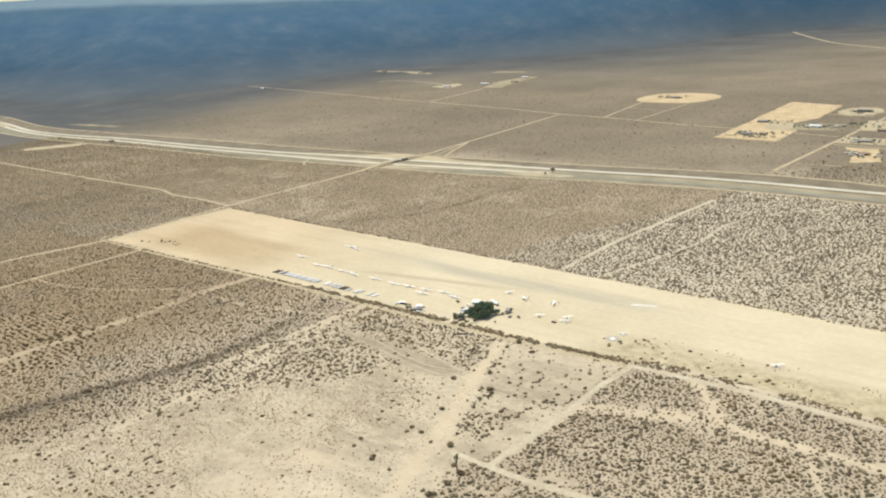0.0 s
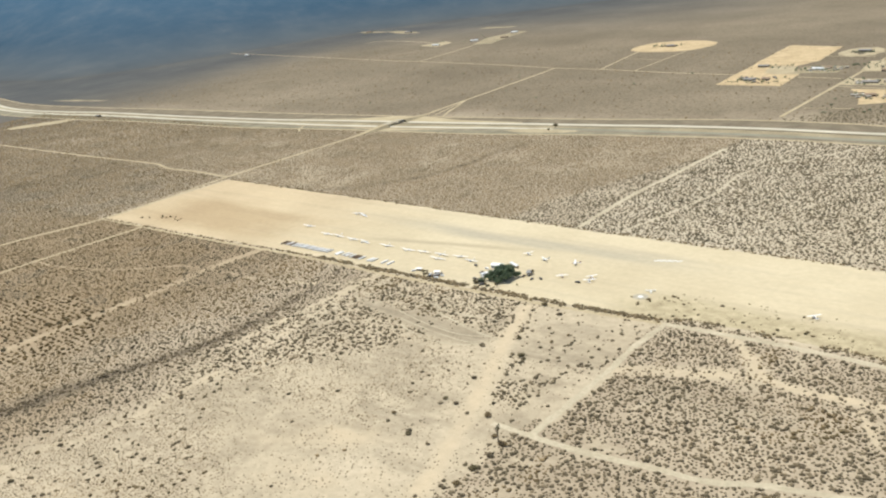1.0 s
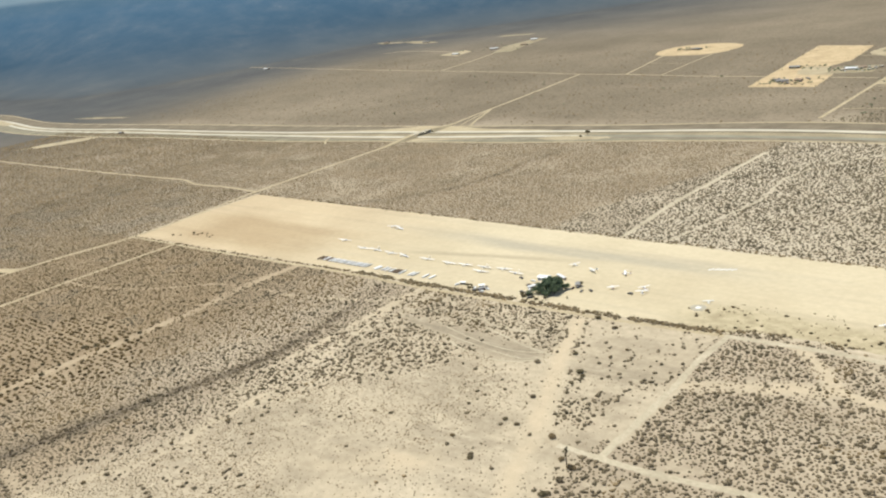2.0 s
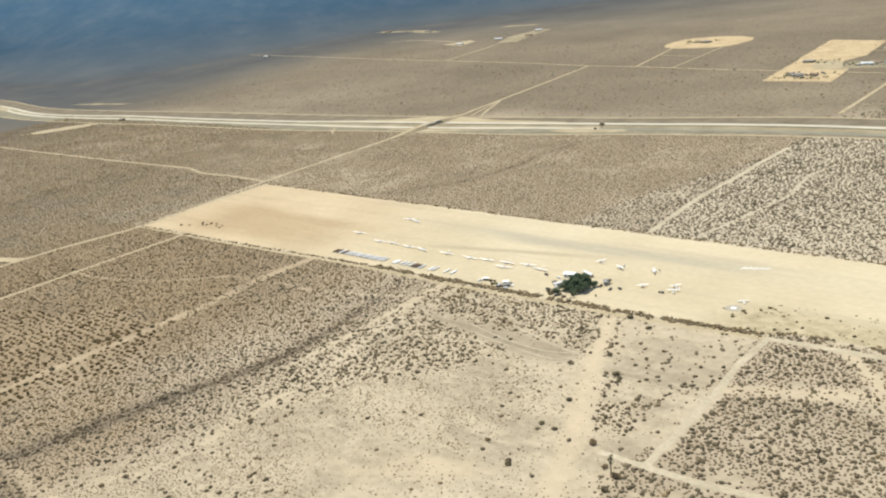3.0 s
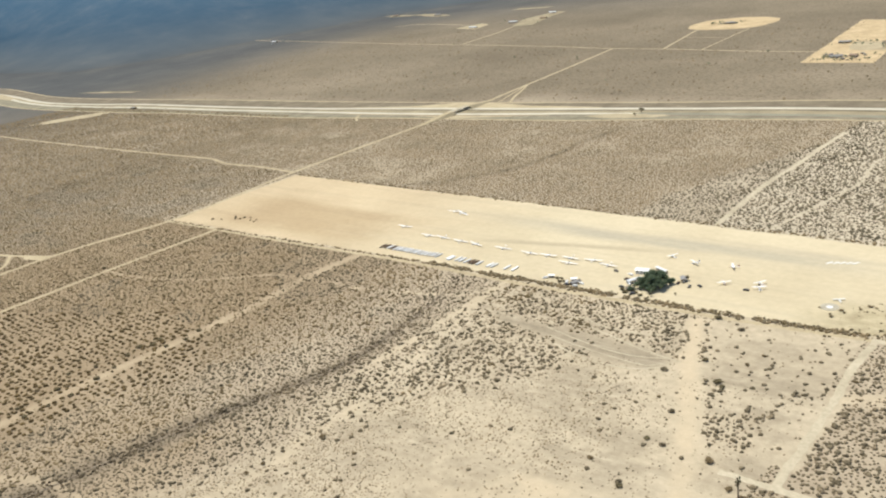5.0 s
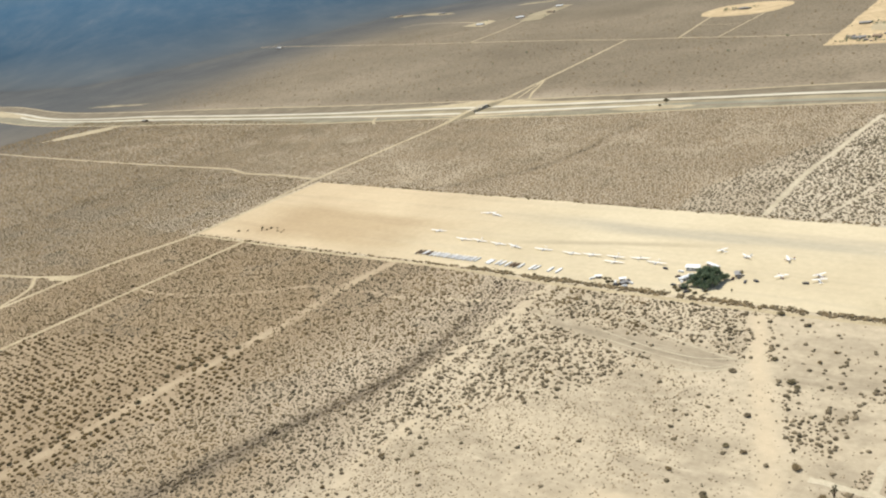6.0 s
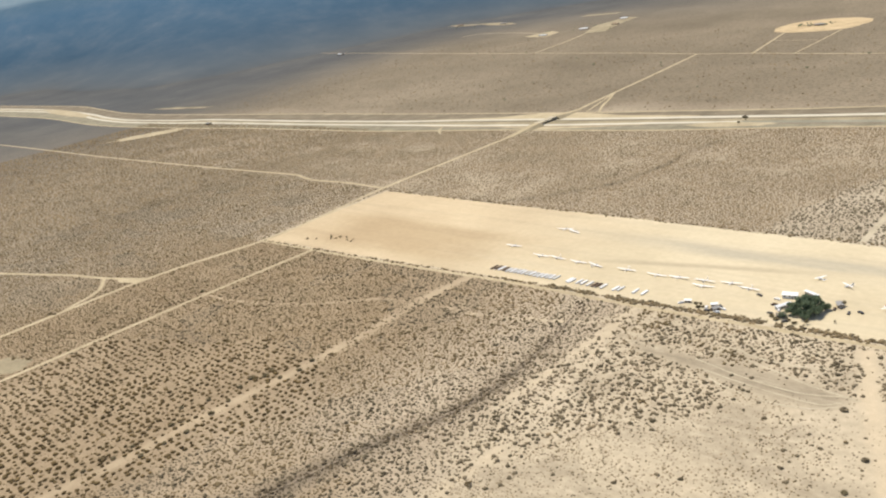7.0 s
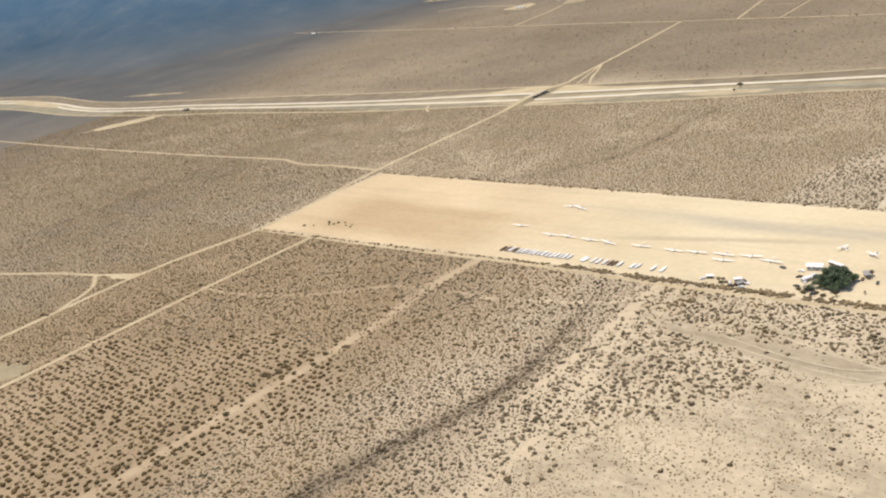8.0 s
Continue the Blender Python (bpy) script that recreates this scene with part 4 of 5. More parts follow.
# on the sandy ground by the track the shrubs are fewer and larger
sandy = smooth(-640, -600, x) * (1 - smooth(-345, -330, x)) * (y > 300)
keepers = r > 0.34 * sandy
x, y, r, wash_d, sandy = x[keepers], y[keepers], r[keepers], wash_d[keepers], sandy[keepers]
rad = (0.74 + 0.85 * r ** 3.5) * (1 - 0.28 * half_bare(x, y) * (r < 0.85)) * (1 + 0.12 * sandy) * np.where(x > -340, 1.12, 1.0)
ok = off_roads(x, y, rad * 0.7) & ~rows_mask(x, y)
x, y, rad, wash_d = x[ok], y[ok], rad[ok], wash_d[ok]
dark = (wash_d < (0.5 + 6 * vnoise(x, y, 30, 55)) * np.interp(y, [120, 240, 330], [2.0, 1.7, 1.0])) & (x > -712) & (vnoise(x, y, 6, 56) > 0.36)
scatter("scrub", x[dark], y[dark], rad[dark] * 1.2, 1, SCRUB_DARK, "dark grey scrub crowding a dry gully", 14)
x, y, rad, wash_d = x[~dark], y[~dark], rad[~dark], wash_d[~dark]
large = (rad > 1.2) & (x > -1100)
grey = (vnoise(x, y, 60, 51) + 0.25 * smooth(-760, -620, x) > 0.60) | (wash_d < 18)
scatter("scrub", x[large & grey], y[large & grey], rad[large & grey], 2.6, SCRUB_GREY, "larger grey-brown desert shrubs on sand", 15)
scatter("scrub", x[large & ~grey], y[large & ~grey], rad[large & ~grey], 2.6, SCRUB, "larger brown desert shrubs on sand", 16)
for west in (0, 1):
    for g_, mat_, lab in ((grey, SCRUB_GREY, "low grey desert scrub dotting the sand"), (~grey, SCRUB, "low brown desert scrub dotting the sand")):
        sel = ~large & g_ & ((x < -850) == bool(west))
        scatter("scrub", x[sel], y[sel], rad[sel], 0.67 if west else 0.85, mat_, lab, 1 + west)
# thin scrub further south
x, y, r = sow(-1300, 200, -160, 142, 5.0, 121, 0.8)
ok = ((x > -420) | (y < 60)) & off_roads(x, y, r)
scatter("scrub", x[ok], y[ok], 0.7 + 0.9 * r[ok] ** 2, 0, SCRUB, "thin brown scrub on the southern plain", 22)
# a block of larger bushes in even rows
x, y, r = sow(-1034, -700, 60, 480, 5.7, 112, 1.15, 0.56, 0.0)
rad = (1.0 + 0.9 * r) * (0.75 + 0.5 * vnoise(x, y, 30, 85))
ok = off_roads(x, y, rad * 0.5) & rows_mask(x, y) & (r > 0.08)
scatter("scrub", x[ok], y[ok], rad[ok], 2.6, SCRUB_ROWS, "round brown bushes in even rows", 12)
x, y, r = sow(-1034, -700, 60, 480, 3.8, 116, 0.7)
ok = off_roads(x, y, r) & rows_mask(x, y)
scatter("small_plants", x[ok], y[ok], 0.45 + 0.5 * r[ok] ** 2, 1, SCRUB, "low dry tufts between rows of bushes", 23)
x, y, r = sow(-640, -330, 300, 560, 3.2, 115)
keepers = (y < field_south(x) - 4) & (r < 0.6)
x, y, r = x[keepers], y[keepers], r[keepers]
ok = off_roads(x, y, r)
scatter("small_plants", x[ok], y[ok], 0.35 + 0.6 * r[ok], 1, SCRUB_PALE, "low dry tufts between the larger shrubs", 19)
# low plants where the scrub thins out into the clearing
x, y, r = sow(-600, -420, 330, 476, 2.7, 118, 99.0)
c_ = cover(x, y)
ok = (c_ < 0.5) & (r < 0.2 + 0.45 * smooth(0.35, 0.62, vnoise(x, y, 24, 87))) & (bare(x, y) < 0.3) & (churned(x, y) < 0.3)
scatter("small_plants", x[ok], y[ok], 0.36 + 0.7 * r[ok], 1, SCRUB, "low dry plants thinning out over sand", 27)
# fine plants on the half-bare ground east of the gully
x, y, r = sow(-660, -430, 60, 400, 2.0, 117, 99.0)
thin = 1 - 0.93 * smooth(-20, 80, x - np.interp(y, [0, 200, 243, 279, 305, 328, 400], [-462, -468, -495, -548, -582, -592, -560]) + 40 * (vnoise(x, y, 30, 88) - 0.5))
ok = (half_bare(x, y) > r * 1.2) & (r * 997 % 1 < thin) & (vnoise(x, y, 14, 86) > 0.34)
ok &= off_roads(x, y, r) & (bare(x, y) < 0.4)
scatter("small_plants", x[ok], y[ok], 0.36 + 0.42 * r[ok] ** 1.5, 1, SCRUB, "fine dry plants dotting half-bare sand", 26)
# tiny plants dotting the sandy clearing
x, y, r = sow(-600, -340, 140, 470, 4.0, 113, 99.0)
near_c = cover(x, y)
ok = (near_c < 0.35) & (r < 0.34 + 0.56 * smooth(0.4, 0.65, vnoise(x, y, 30, 83)))
rad = 0.3 + 0.42 * (r / 0.9)
ok &= off_roads(x, y, rad)
scatter("small_plants", x[ok], y[ok], rad[ok], 1, SCRUB_GREY, "tiny dry plants dotting the sandy clearing", 13)
# north of the field up to the highway, and the far west
x, y, r = sow(-1500, 60, 741, 1180, 2.5, 103)
rad = 0.6 + 0.7 * r ** 2
ok = off_roads(x, y, rad * 0.7) & (y < height_of(SOUTH_SIDE, x) - 4)
x, y, rad = x[ok], y[ok], rad[ok]
east = x > east_edge(y) + 24 * (vnoise(x, y, 30, 61) - 0.5)
gully = (rad > 0.7) & (near_line(x, y, GULLY) < 6.5 * vnoise(x, y, 20, 66))
scatter("scrub", x[gully], y[gully], rad[gully] * 1.3, 0, SCRUB_DARK, "dark scrub along a faint gully", 17)
scatter("scrub", x[~east], y[~east], rad[~east], 0, SCRUB_PALE, "brown scrub between airfield and highway", 4)
x, y, r = sow(-640, 60, 741, 1180, 3.2, 108, 0.95, 1.0)
rad = (0.8 + 1.0 * r ** 1.6) * (0.75 + 0.5 * vnoise(x, y, 12, 64)) * (0.88 + 0.12 * smooth(-560, -510, x))
ok = off_roads(x, y, rad * 0.7) & (y < height_of(SOUTH_SIDE, x) - 4) & (x > east_edge(y) + 24 * (vnoise(x, y, 30, 61) - 0.5)) & (vnoise(x, y, 9, 63) > 0.2)
scatter("scrub", x[ok], y[ok], rad[ok], 0.7, SCRUB_NORTH, "grey-brown clumps of scrub on pale sand", 5)
x, y, r = sow(-510, 100, 1285, 1450, 5.0, 109, 0.8, 1.0)
ok = off_roads(x, y, r) & (y > height_of(NORTH_SIDE, x) + 5) & (y < 1300 + 110 * smooth(-520, -400, x))
scatter("scrub", x[ok], y[ok], 1.0 + 1.3 * r[ok] ** 1.4, 0, SCRUB_NORTH, "grey-brown clumps of scrub north of the highway", 24)
x, y, r = sow(-2300, -1500, 300, 1040, 4.4, 104)
rad = 0.9 + 1.2 * r ** 1.5
ok = off_roads(x, y, rad * 0.7)
scatter("scrub", x[ok], y[ok], rad[ok], 0, SCRUB_PALE, "brown scrub on the western plain", 6)
x, y, r = sow(-2300, 0, 1150, 2100, 11.0, 105, 0.2)
rad = 1.0 + 1.6 * r ** 2
ok = off_roads(x, y, rad * 0.7) & (y > height_of(NORTH_SIDE, x) + 8)
scatter("scrub", x[ok], y[ok], rad[ok], 0, SCRUB_PALE, "sparse grey scrub beyond the highway", 7)
# weeds along both edges of the field
rng = np.random.default_rng(9)
x = np.concatenate([rng.uniform(-720, -335, 2300), rng.uniform(-335, 200, 1500)])
y = field_south(x) + rng.normal(2.4, 2.0, len(x))
keepers = vnoise(x, y * 0.5, 13, 71) > np.where(x < -335, 0.36, 0.45)
x, y = x[keepers], y[keepers]
size = 0.5 + 1.3 * rng.random(len(x)) ** 3
half = rng.random(len(x)) < 0.5
scatter("weeds", x[half], y[half], size[half], 2, SCRUB_GREY, "grey-brown weeds along the airfield fence", 8)
scatter("weeds", x[~half], y[~half], size[~half], 2, SCRUB, "dry grey-brown weeds along the airfield fence", 25)
x = np.concatenate([rng.uniform(-1130, -640, 260), rng.uniform(-1130, 200, 900)])
y = np.where(np.arange(len(x)) < 260, field_south(x) + 1 + rng.normal(0, 1.0, len(x)), 739.5 + rng.normal(0, 1.6, len(x)))
scatter("weeds", x, y, 0.7 + 0.9 * rng.random(len(x)) ** 2, 2, SCRUB, "dry brown weeds along the airfield edge", 9)

# low bumps of weed on the rough margin of the field
x = rng.uniform(-360, 150, 900)
y = rng.uniform(572, 630, 900)
keepers = vnoise(x, y, 14, 73) > 0.52
scatter("weeds", x[keepers], y[keepers], 0.35 + 0.7 * rng.random(int(keepers.sum())) ** 2, 1, SCRUB_GREEN, "low yellowish weeds on the rough airfield margin", 18)


# ---- building blocks for things ----
def part(name, bm, mat, parent, label="", loc=None, smooth_shade=False):
    """Links a bmesh as one mesh object under a thing or a part."""
    me = bpy.data.meshes.new(name)
    bmesh.ops.recalc_face_normals(bm, faces=bm.faces)
    bm.to_mesh(me)
    bm.free()
    me.materials.append(mat)
    if smooth_shade:
        me.polygons.foreach_set("use_smooth", [True] * len(me.polygons))
    ob = new(name, me)
    ob.parent = parent
    if loc:
        ob.location = loc
    if label:
        tagged(ob, label)
    return ob


def thing(name, label, category, group=""):
    return tagged(new(name), label, category, group)


def box(bm, c, s, bevel=0.0, turn=0.0):
    m = Matrix.Translation(c) @ Matrix.Rotation(radians(turn), 4, "Z") @ Matrix.Diagonal((*s, 1))
    g = bmesh.ops.create_cube(bm, size=1.0, matrix=m)
    if bevel:
        edges = {e for v in g["verts"] for e in v.link_edges}
        bmesh.ops.bevel(bm, geom=list(edges), offset=bevel, segments=2, affect="EDGES", profile=0.6)
    return bm


def rod(bm, a, b, r, r2=None, n=8):
    a, b = Vector(a), Vector(b)
    d = b - a
    m = Matrix.Translation((a + b) / 2) @ d.to_track_quat("Z", "Y").to_matrix().to_4x4()
    bmesh.ops.create_cone(bm, cap_ends=True, segments=n, radius1=r, radius2=r if r2 is None else r2, depth=d.length, matrix=m)
    return bm


def loft(bm, sections, n=10, square=2.0):
    """Skin through sections (y, half width, half height, z centre)."""
    rings = []
    for y, w, h, zc in sections:
        ring = []
        for k in range(n):
            a = 2 * math.pi * k / n
            c, s = math.cos(a), math.sin(a)
            r = 1 / (abs(c) ** square + abs(s) ** square) ** (1 / square)
            ring.append(bm.verts.new((w * c * r, y, zc + h * s * r)))
        rings.append(ring)
    for p, q in zip(rings, rings[1:]):
        for k in range(n):
            bm.faces.new((p[k], p[(k + 1) % n], q[(k + 1) % n], q[k]))
    bm.faces.new(rings[0])
    bm.faces.new(rings[-1][::-1])
    return bm


def foil(bm, stations):
    """A wing or fin through stations (x, y leading, chord, z, thickness, upright)."""
    rings = []
    for x, y, c, z, t, up in stations:
        ring = []
        for u, h in ((0.0, 0.0), (0.12, 0.5), (0.4, 0.62), (1.0, 0.02), (0.4, -0.38), (0.12, -0.35)):
            yy, dz = y - c * u, h * t
            ring.append(bm.verts.new((x + dz, yy, z) if up else (x, yy, z + dz)))
        rings.append(ring)
    for p, q in zip(rings, rings[1:]):
        for k in range(6):
            bm.faces.new((p[k], p[(k + 1) % 6], q[(k + 1) % 6], q[k]))
    bm.faces.new(rings[0])
    bm.faces.new(rings[-1][::-1])
    return bm


def wheel_part(parent, loc, r, w, name="wheel"):
    bm = bmesh.new()
    rod(bm, (-w / 2, 0, 0), (w / 2, 0, 0), r, n=14)
    rod(bm, (-w / 2 - 0.01, 0, 0), (w / 2 + 0.01, 0, 0), r * 0.5, n=10)
    return part(name, bm, RUBBER, parent, loc=loc)


# ---- gliders ----
def make_glider(span=19.0):
    g = thing("glider", "white sailplane parked on the dirt airfield", "glider", "gliders parked in a line")
    part("fuselage", loft(bmesh.new(), [(3.9, 0.04, 0.05, 0.85), (3.5, 0.25, 0.28, 0.87), (2.6, 0.36, 0.44, 0.92), (1.4, 0.38, 0.50, 0.98), (0.2, 0.33, 0.42, 1.02), (-1.0, 0.19, 0.22, 1.02), (-3.0, 0.13, 0.14, 0.98), (-4.6, 0.08, 0.10, 0.95)], 12), WHITE, g, smooth_shade=True)
    part("canopy", loft(bmesh.new(), [(3.1, 0.05, 0.04, 1.18), (2.6, 0.26, 0.20, 1.24), (1.8, 0.30, 0.27, 1.30), (1.0, 0.22, 0.18, 1.36), (0.6, 0.05, 0.05, 1.38)], 10), WINDOW, g, "dark tinted canopy", smooth_shade=True)
    h = span / 2
    for s in (-1, 1):
        part("wing", foil(bmesh.new(), [(0.0, 1.05, 1.9, 1.25, 0.2, 0), (s * h * 0.55, 0.96, 1.7, 1.40, 0.15, 0), (s * h * 0.88, 0.78, 1.25, 1.55, 0.09, 0), (s * h, 0.45, 0.65, 1.66, 0.05, 0)]), WHITE, g)
    part("fin", foil(bmesh.new(), [(0, -3.7, 1.1, 1.0, 0.10, 1), (0, -4.0, 0.9, 1.8, 0.09, 1), (0, -4.15, 0.8, 2.35, 0.07, 1)]), WHITE, g)
    part("tailplane", foil(bmesh.new(), [(-1.5, -4.25, 0.4, 2.38, 0.05, 0), (0, -4.05, 0.65, 2.36, 0.08, 0), (1.5, -4.25, 0.4, 2.38, 0.05, 0)]), WHITE, g)
    wheel_part(g, (0, 0.7, 0.2), 0.2, 0.14)
    return g


glider = make_glider()
glider.matrix_world = pose(-816, 624, 0.1, 0, 2.2, 8)
for i, (gx_, gy_, turn, lean) in enumerate([(-771, 611, 4, 2.5), (-752, 612, -3, -2.5), (-727, 610, 2, 2.5), (-707, 609, -14, 2.5), (-674, 610, 5, -2.5), (-643, 609, 3, 2.5), (-623, 611, 0, -2.5), (-600, 613, -4, 2.5), (-596, 602, 6, 2.5), (-578, 616, 4, -2.5), (-560, 611, -6, 2.5), (-795, 684, 10, -2.5), (-782, 681, -18, 2.5)]):
    copy_thing(glider, pose(gx_, gy_, 0.1, 0, lean, turn + 180 * (i % 3 == 1)))


# ---- glider trailers ----
def make_trailer(mat, label):
    t = thing("glider_trailer", label, "trailer", "glider trailers in a row")
    part("body", loft(bmesh.new(), [(5.3, 0.40, 0.24, 0.80), (4.8, 0.85, 0.42, 0.92), (2.8, 1.02, 0.56, 1.04), (-1.0, 1.05, 0.60, 1.08), (-4.9, 0.98, 0.54, 1.02), (-5.4, 0.94, 0.50, 1.0)], 20, 4.5), mat, t)
    part("door", box(bmesh.new(), (0, -5.44, 1.0), (1.4, 0.05, 0.75), 0.02), TRAILER_GREY, t, "grey rear door")
    bm = bmesh.new()
    rod(bm, (0, 5.2, 0.62), (0, 6.8, 0.5), 0.06)
    rod(bm, (0, 6.6, 0.5), (0, 6.6, 0.12), 0.05)
    part("drawbar", bm, DARK_METAL, t)
    for s in (-1, 1):
        wheel_part(t, (s * 1.12, -0.6, 0.32), 0.32, 0.2)
        part("mudguard", box(bmesh.new(), (s * 1.13, -0.6, 0.70), (0.26, 0.9, 0.07), 0.03), mat, t)
    return t


trailer_a = make_trailer(WHITE, "white closed glider trailer parked in a row")
trailer_b = make_trailer(TRAILER_GREY, "weathered off-white closed glider trailer in a row")
trailer_c = make_trailer(BROWN_WALL, "dark brown closed glider trailer parked in a row")
spots = [-796 + 4.55 * i for i in range(17)] + [-709, -705.5, -698, -693.5, -687, -682, -677.5, -672.5, -660, -655.5, -642, -633]
firsts = {}
for i, sx in enumerate(spots):
    kind_ = trailer_c if i in (0, 1, 3, 22, 23) else trailer_b if i % 5 in (1, 4) else trailer_a
    m = pose(sx + random.uniform(-0.4, 0.4), 570 + (sx + 796) * 0.012 + random.uniform(-0.6, 0.6), 0.09, 0, 0, random.uniform(-3, 3) - 4)
    if kind_.name not in firsts:
        firsts[kind_.name] = 1
        kind_.matrix_world = m
        o = kind_
    else:
        o = copy_thing(kind_, m)
    o.scale = (1.12, 0.98, 0.78)


# ---- powered aircraft ----
def make_plane(trim, label):
    p = thing("light_aircraft", label, "aircraft", "light aircraft on the field")
    fus = part("fuselage", loft(bmesh.new(), [(2.3, 0.42, 0.42, 1.25), (1.4, 0.55, 0.62, 1.35), (0.2, 0.58, 0.78, 1.50), (-1.2, 0.46, 0.58, 1.42), (-3.4, 0.22, 0.28, 1.30), (-5.0, 0.08, 0.14, 1.30)], 12, 2.6), WHITE, p, smooth_shade=True)
    part("stripe", box(bmesh.new(), (0, -0.6, 1.24), (1.15, 2.4, 0.14), 0.02), trim, fus, "coloured side stripe")
    part("cowling", loft(bmesh.new(), [(3.0, 0.28, 0.28, 1.25), (2.8, 0.40, 0.38, 1.25), (2.28, 0.43, 0.43, 1.25)], 12, 2.4), trim, p, smooth_shade=True)
    part("spinner", rod(bmesh.new(), (0, 3.0, 1.25), (0, 3.35, 1.25), 0.16, 0.02, 10), ALU, p)
    bm = bmesh.new()
    box(bm, (0.5, 3.08, 1.25), (0.95, 0.04, 0.14), 0.01)
    box(bm, (-0.5, 3.08, 1.25), (0.95, 0.04, 0.14), 0.01)
    part("propeller", bm, DARK_METAL, p)
    part("windscreen", loft(bmesh.new(), [(1.25, 0.40, 0.05, 1.86), (0.8, 0.50, 0.22, 1.95), (0.2, 0.52, 0.26, 2.05)], 8), WINDOW, p, "dark windscreen")
    for s in (-1, 1):
        part("wing", foil(bmesh.new(), [(0, 1.0, 1.6, 2.22, 0.22, 0), (s * 3.2, 1.0, 1.6, 2.30, 0.2, 0), (s * 5.5, 0.85, 1.1, 2.38, 0.13, 0)]), WHITE, p)
        part("strut", rod(bmesh.new(), (s * 0.55, 0.5, 1.0), (s * 2.7, 0.4, 2.22), 0.05, n=6), WHITE, p)
        part("gear_leg", rod(bmesh.new(), (s * 0.4, 0.6, 0.85), (s * 1.1, 0.6, 0.32), 0.05, n=6), ALU, p)
        wheel_part(p, (s * 1.15, 0.6, 0.26), 0.26, 0.18)
    part("tailplane", foil(bmesh.new(), [(-1.7, -4.2, 0.7, 1.38, 0.06, 0), (0, -3.95, 1.05, 1.38, 0.09, 0), (1.7, -4.2, 0.7, 1.38, 0.06, 0)]), WHITE, p)
    part("fin", foil(bmesh.new(), [(0, -3.4, 1.7, 1.4, 0.09, 1), (0, -4.3, 0.8, 2.6, 0.06, 1)]), trim, p)
    part("tail_wheel", rod(bmesh.new(), (-0.05, -4.7, 0.95), (0.05, -4.7, 0.95), 0.12, n=8), RUBBER, p)
    return p


plane = make_plane(BLUE_TRIM, "white high-wing light aircraft with blue trim on dirt")
plane.matrix_world = pose(-519, 650, 0.1, 0, 0, 60)
for px, py, turn in ((-495, 643, 150), (-428, 614, 30), (-237, 623, 46)):
    copy_thing(plane, pose(px, py, 0.1, 0, 0, turn))
plane2 = make_plane(RED_TRIM, "white high-wing light aircraft with red trim on dirt")
plane2.matrix_world = pose(-463, 647, 0.1, 0, 0, 120)
for px, py, turn in ((-456, 613, 222), (-431, 623, 52)):
    copy_thing(plane2, pose(px, py, 0.1, 0, 0, turn))


# ---- vehicles ----
def make_car(mat, label, pickup=False):
    c = thing("pickup_truck" if pickup else "car", label, "vehicle")
    body = part("body", box(bmesh.new(), (0, 0, 0.72), (1.85, 4.9, 0.72), 0.14), mat, c)
    if pickup:
        part("cab", loft(bmesh.new(), [(1.3, 0.80, 0.10, 1.15), (0.7, 0.82, 0.36, 1.38), (-0.5, 0.80, 0.38, 1.40), (-0.8, 0.80, 0.30, 1.32)], 12, 4), mat, c)
        part("bed", box(bmesh.new(), (0, -1.6, 1.1), (1.5, 1.5, 0.04), 0.01), DARK_METAL, c)
    else:
        part("cab", loft(bmesh.new(), [(1.2, 0.80, 0.10, 1.12), (0.5, 0.78, 0.34, 1.36), (-1.4, 0.76, 0.34, 1.36), (-2.2, 0.78, 0.10, 1.12)], 12, 4), mat, c)
    part("windscreen", box(bmesh.new(), (0, 0.92, 1.34), (1.4, 0.5, 0.3), 0.05), WINDOW, c)
    for sx in (-1, 1):
        for sy in (-1.5, 1.5):
            wheel_part(c, (sx * 0.86, sy, 0.34), 0.34, 0.24)
        part("headlight", box(bmesh.new(), (sx * 0.65, 2.44, 0.80), (0.34, 0.06, 0.16), 0.02), WHITE, body)
    return c


car_dark = make_car(DARK_METAL, "dark car parked on the dirt airfield")
car_dark.matrix_world = pose(-548, 603, 0.1, 0, 0, 70)
for px, py, turn in ((-436, 608, 95), (-527, 575, 80), (-486, 604, 20)):
    copy_thing(car_dark, pose(px, py, 0.1, 0, 0, turn))
truck = make_car(BROWN_WALL, "dark brown pickup truck beside the trees", True)
truck.matrix_world = pose(-531, 591, 0.1, 0, 0, -50)
copy_thing(truck, pose(-489, 600, 0.1, 0, 0, 10))
car_white = make_car(WHITE, "white car parked beside the sheds")
car_white.matrix_world = pose(-563, 561, 0.1, 0, 0, 110)
for px, py, turn in ((-524, 583, 30), (-561, 568, 70), (-574, 566, 20), (-596, 566, 140), (-533, 601, 80)):
    copy_thing(car_white, pose(px, py, 0.1, 0, 0, turn))
for px, py, turn in ((-571, 561, 100), (-565, 572, 45), (-471, 601, 60), (-478, 597, 10), (-512, 566, 130)):
    copy_thing(car_dark, pose(px, py, 0.1, 0, 0, turn))


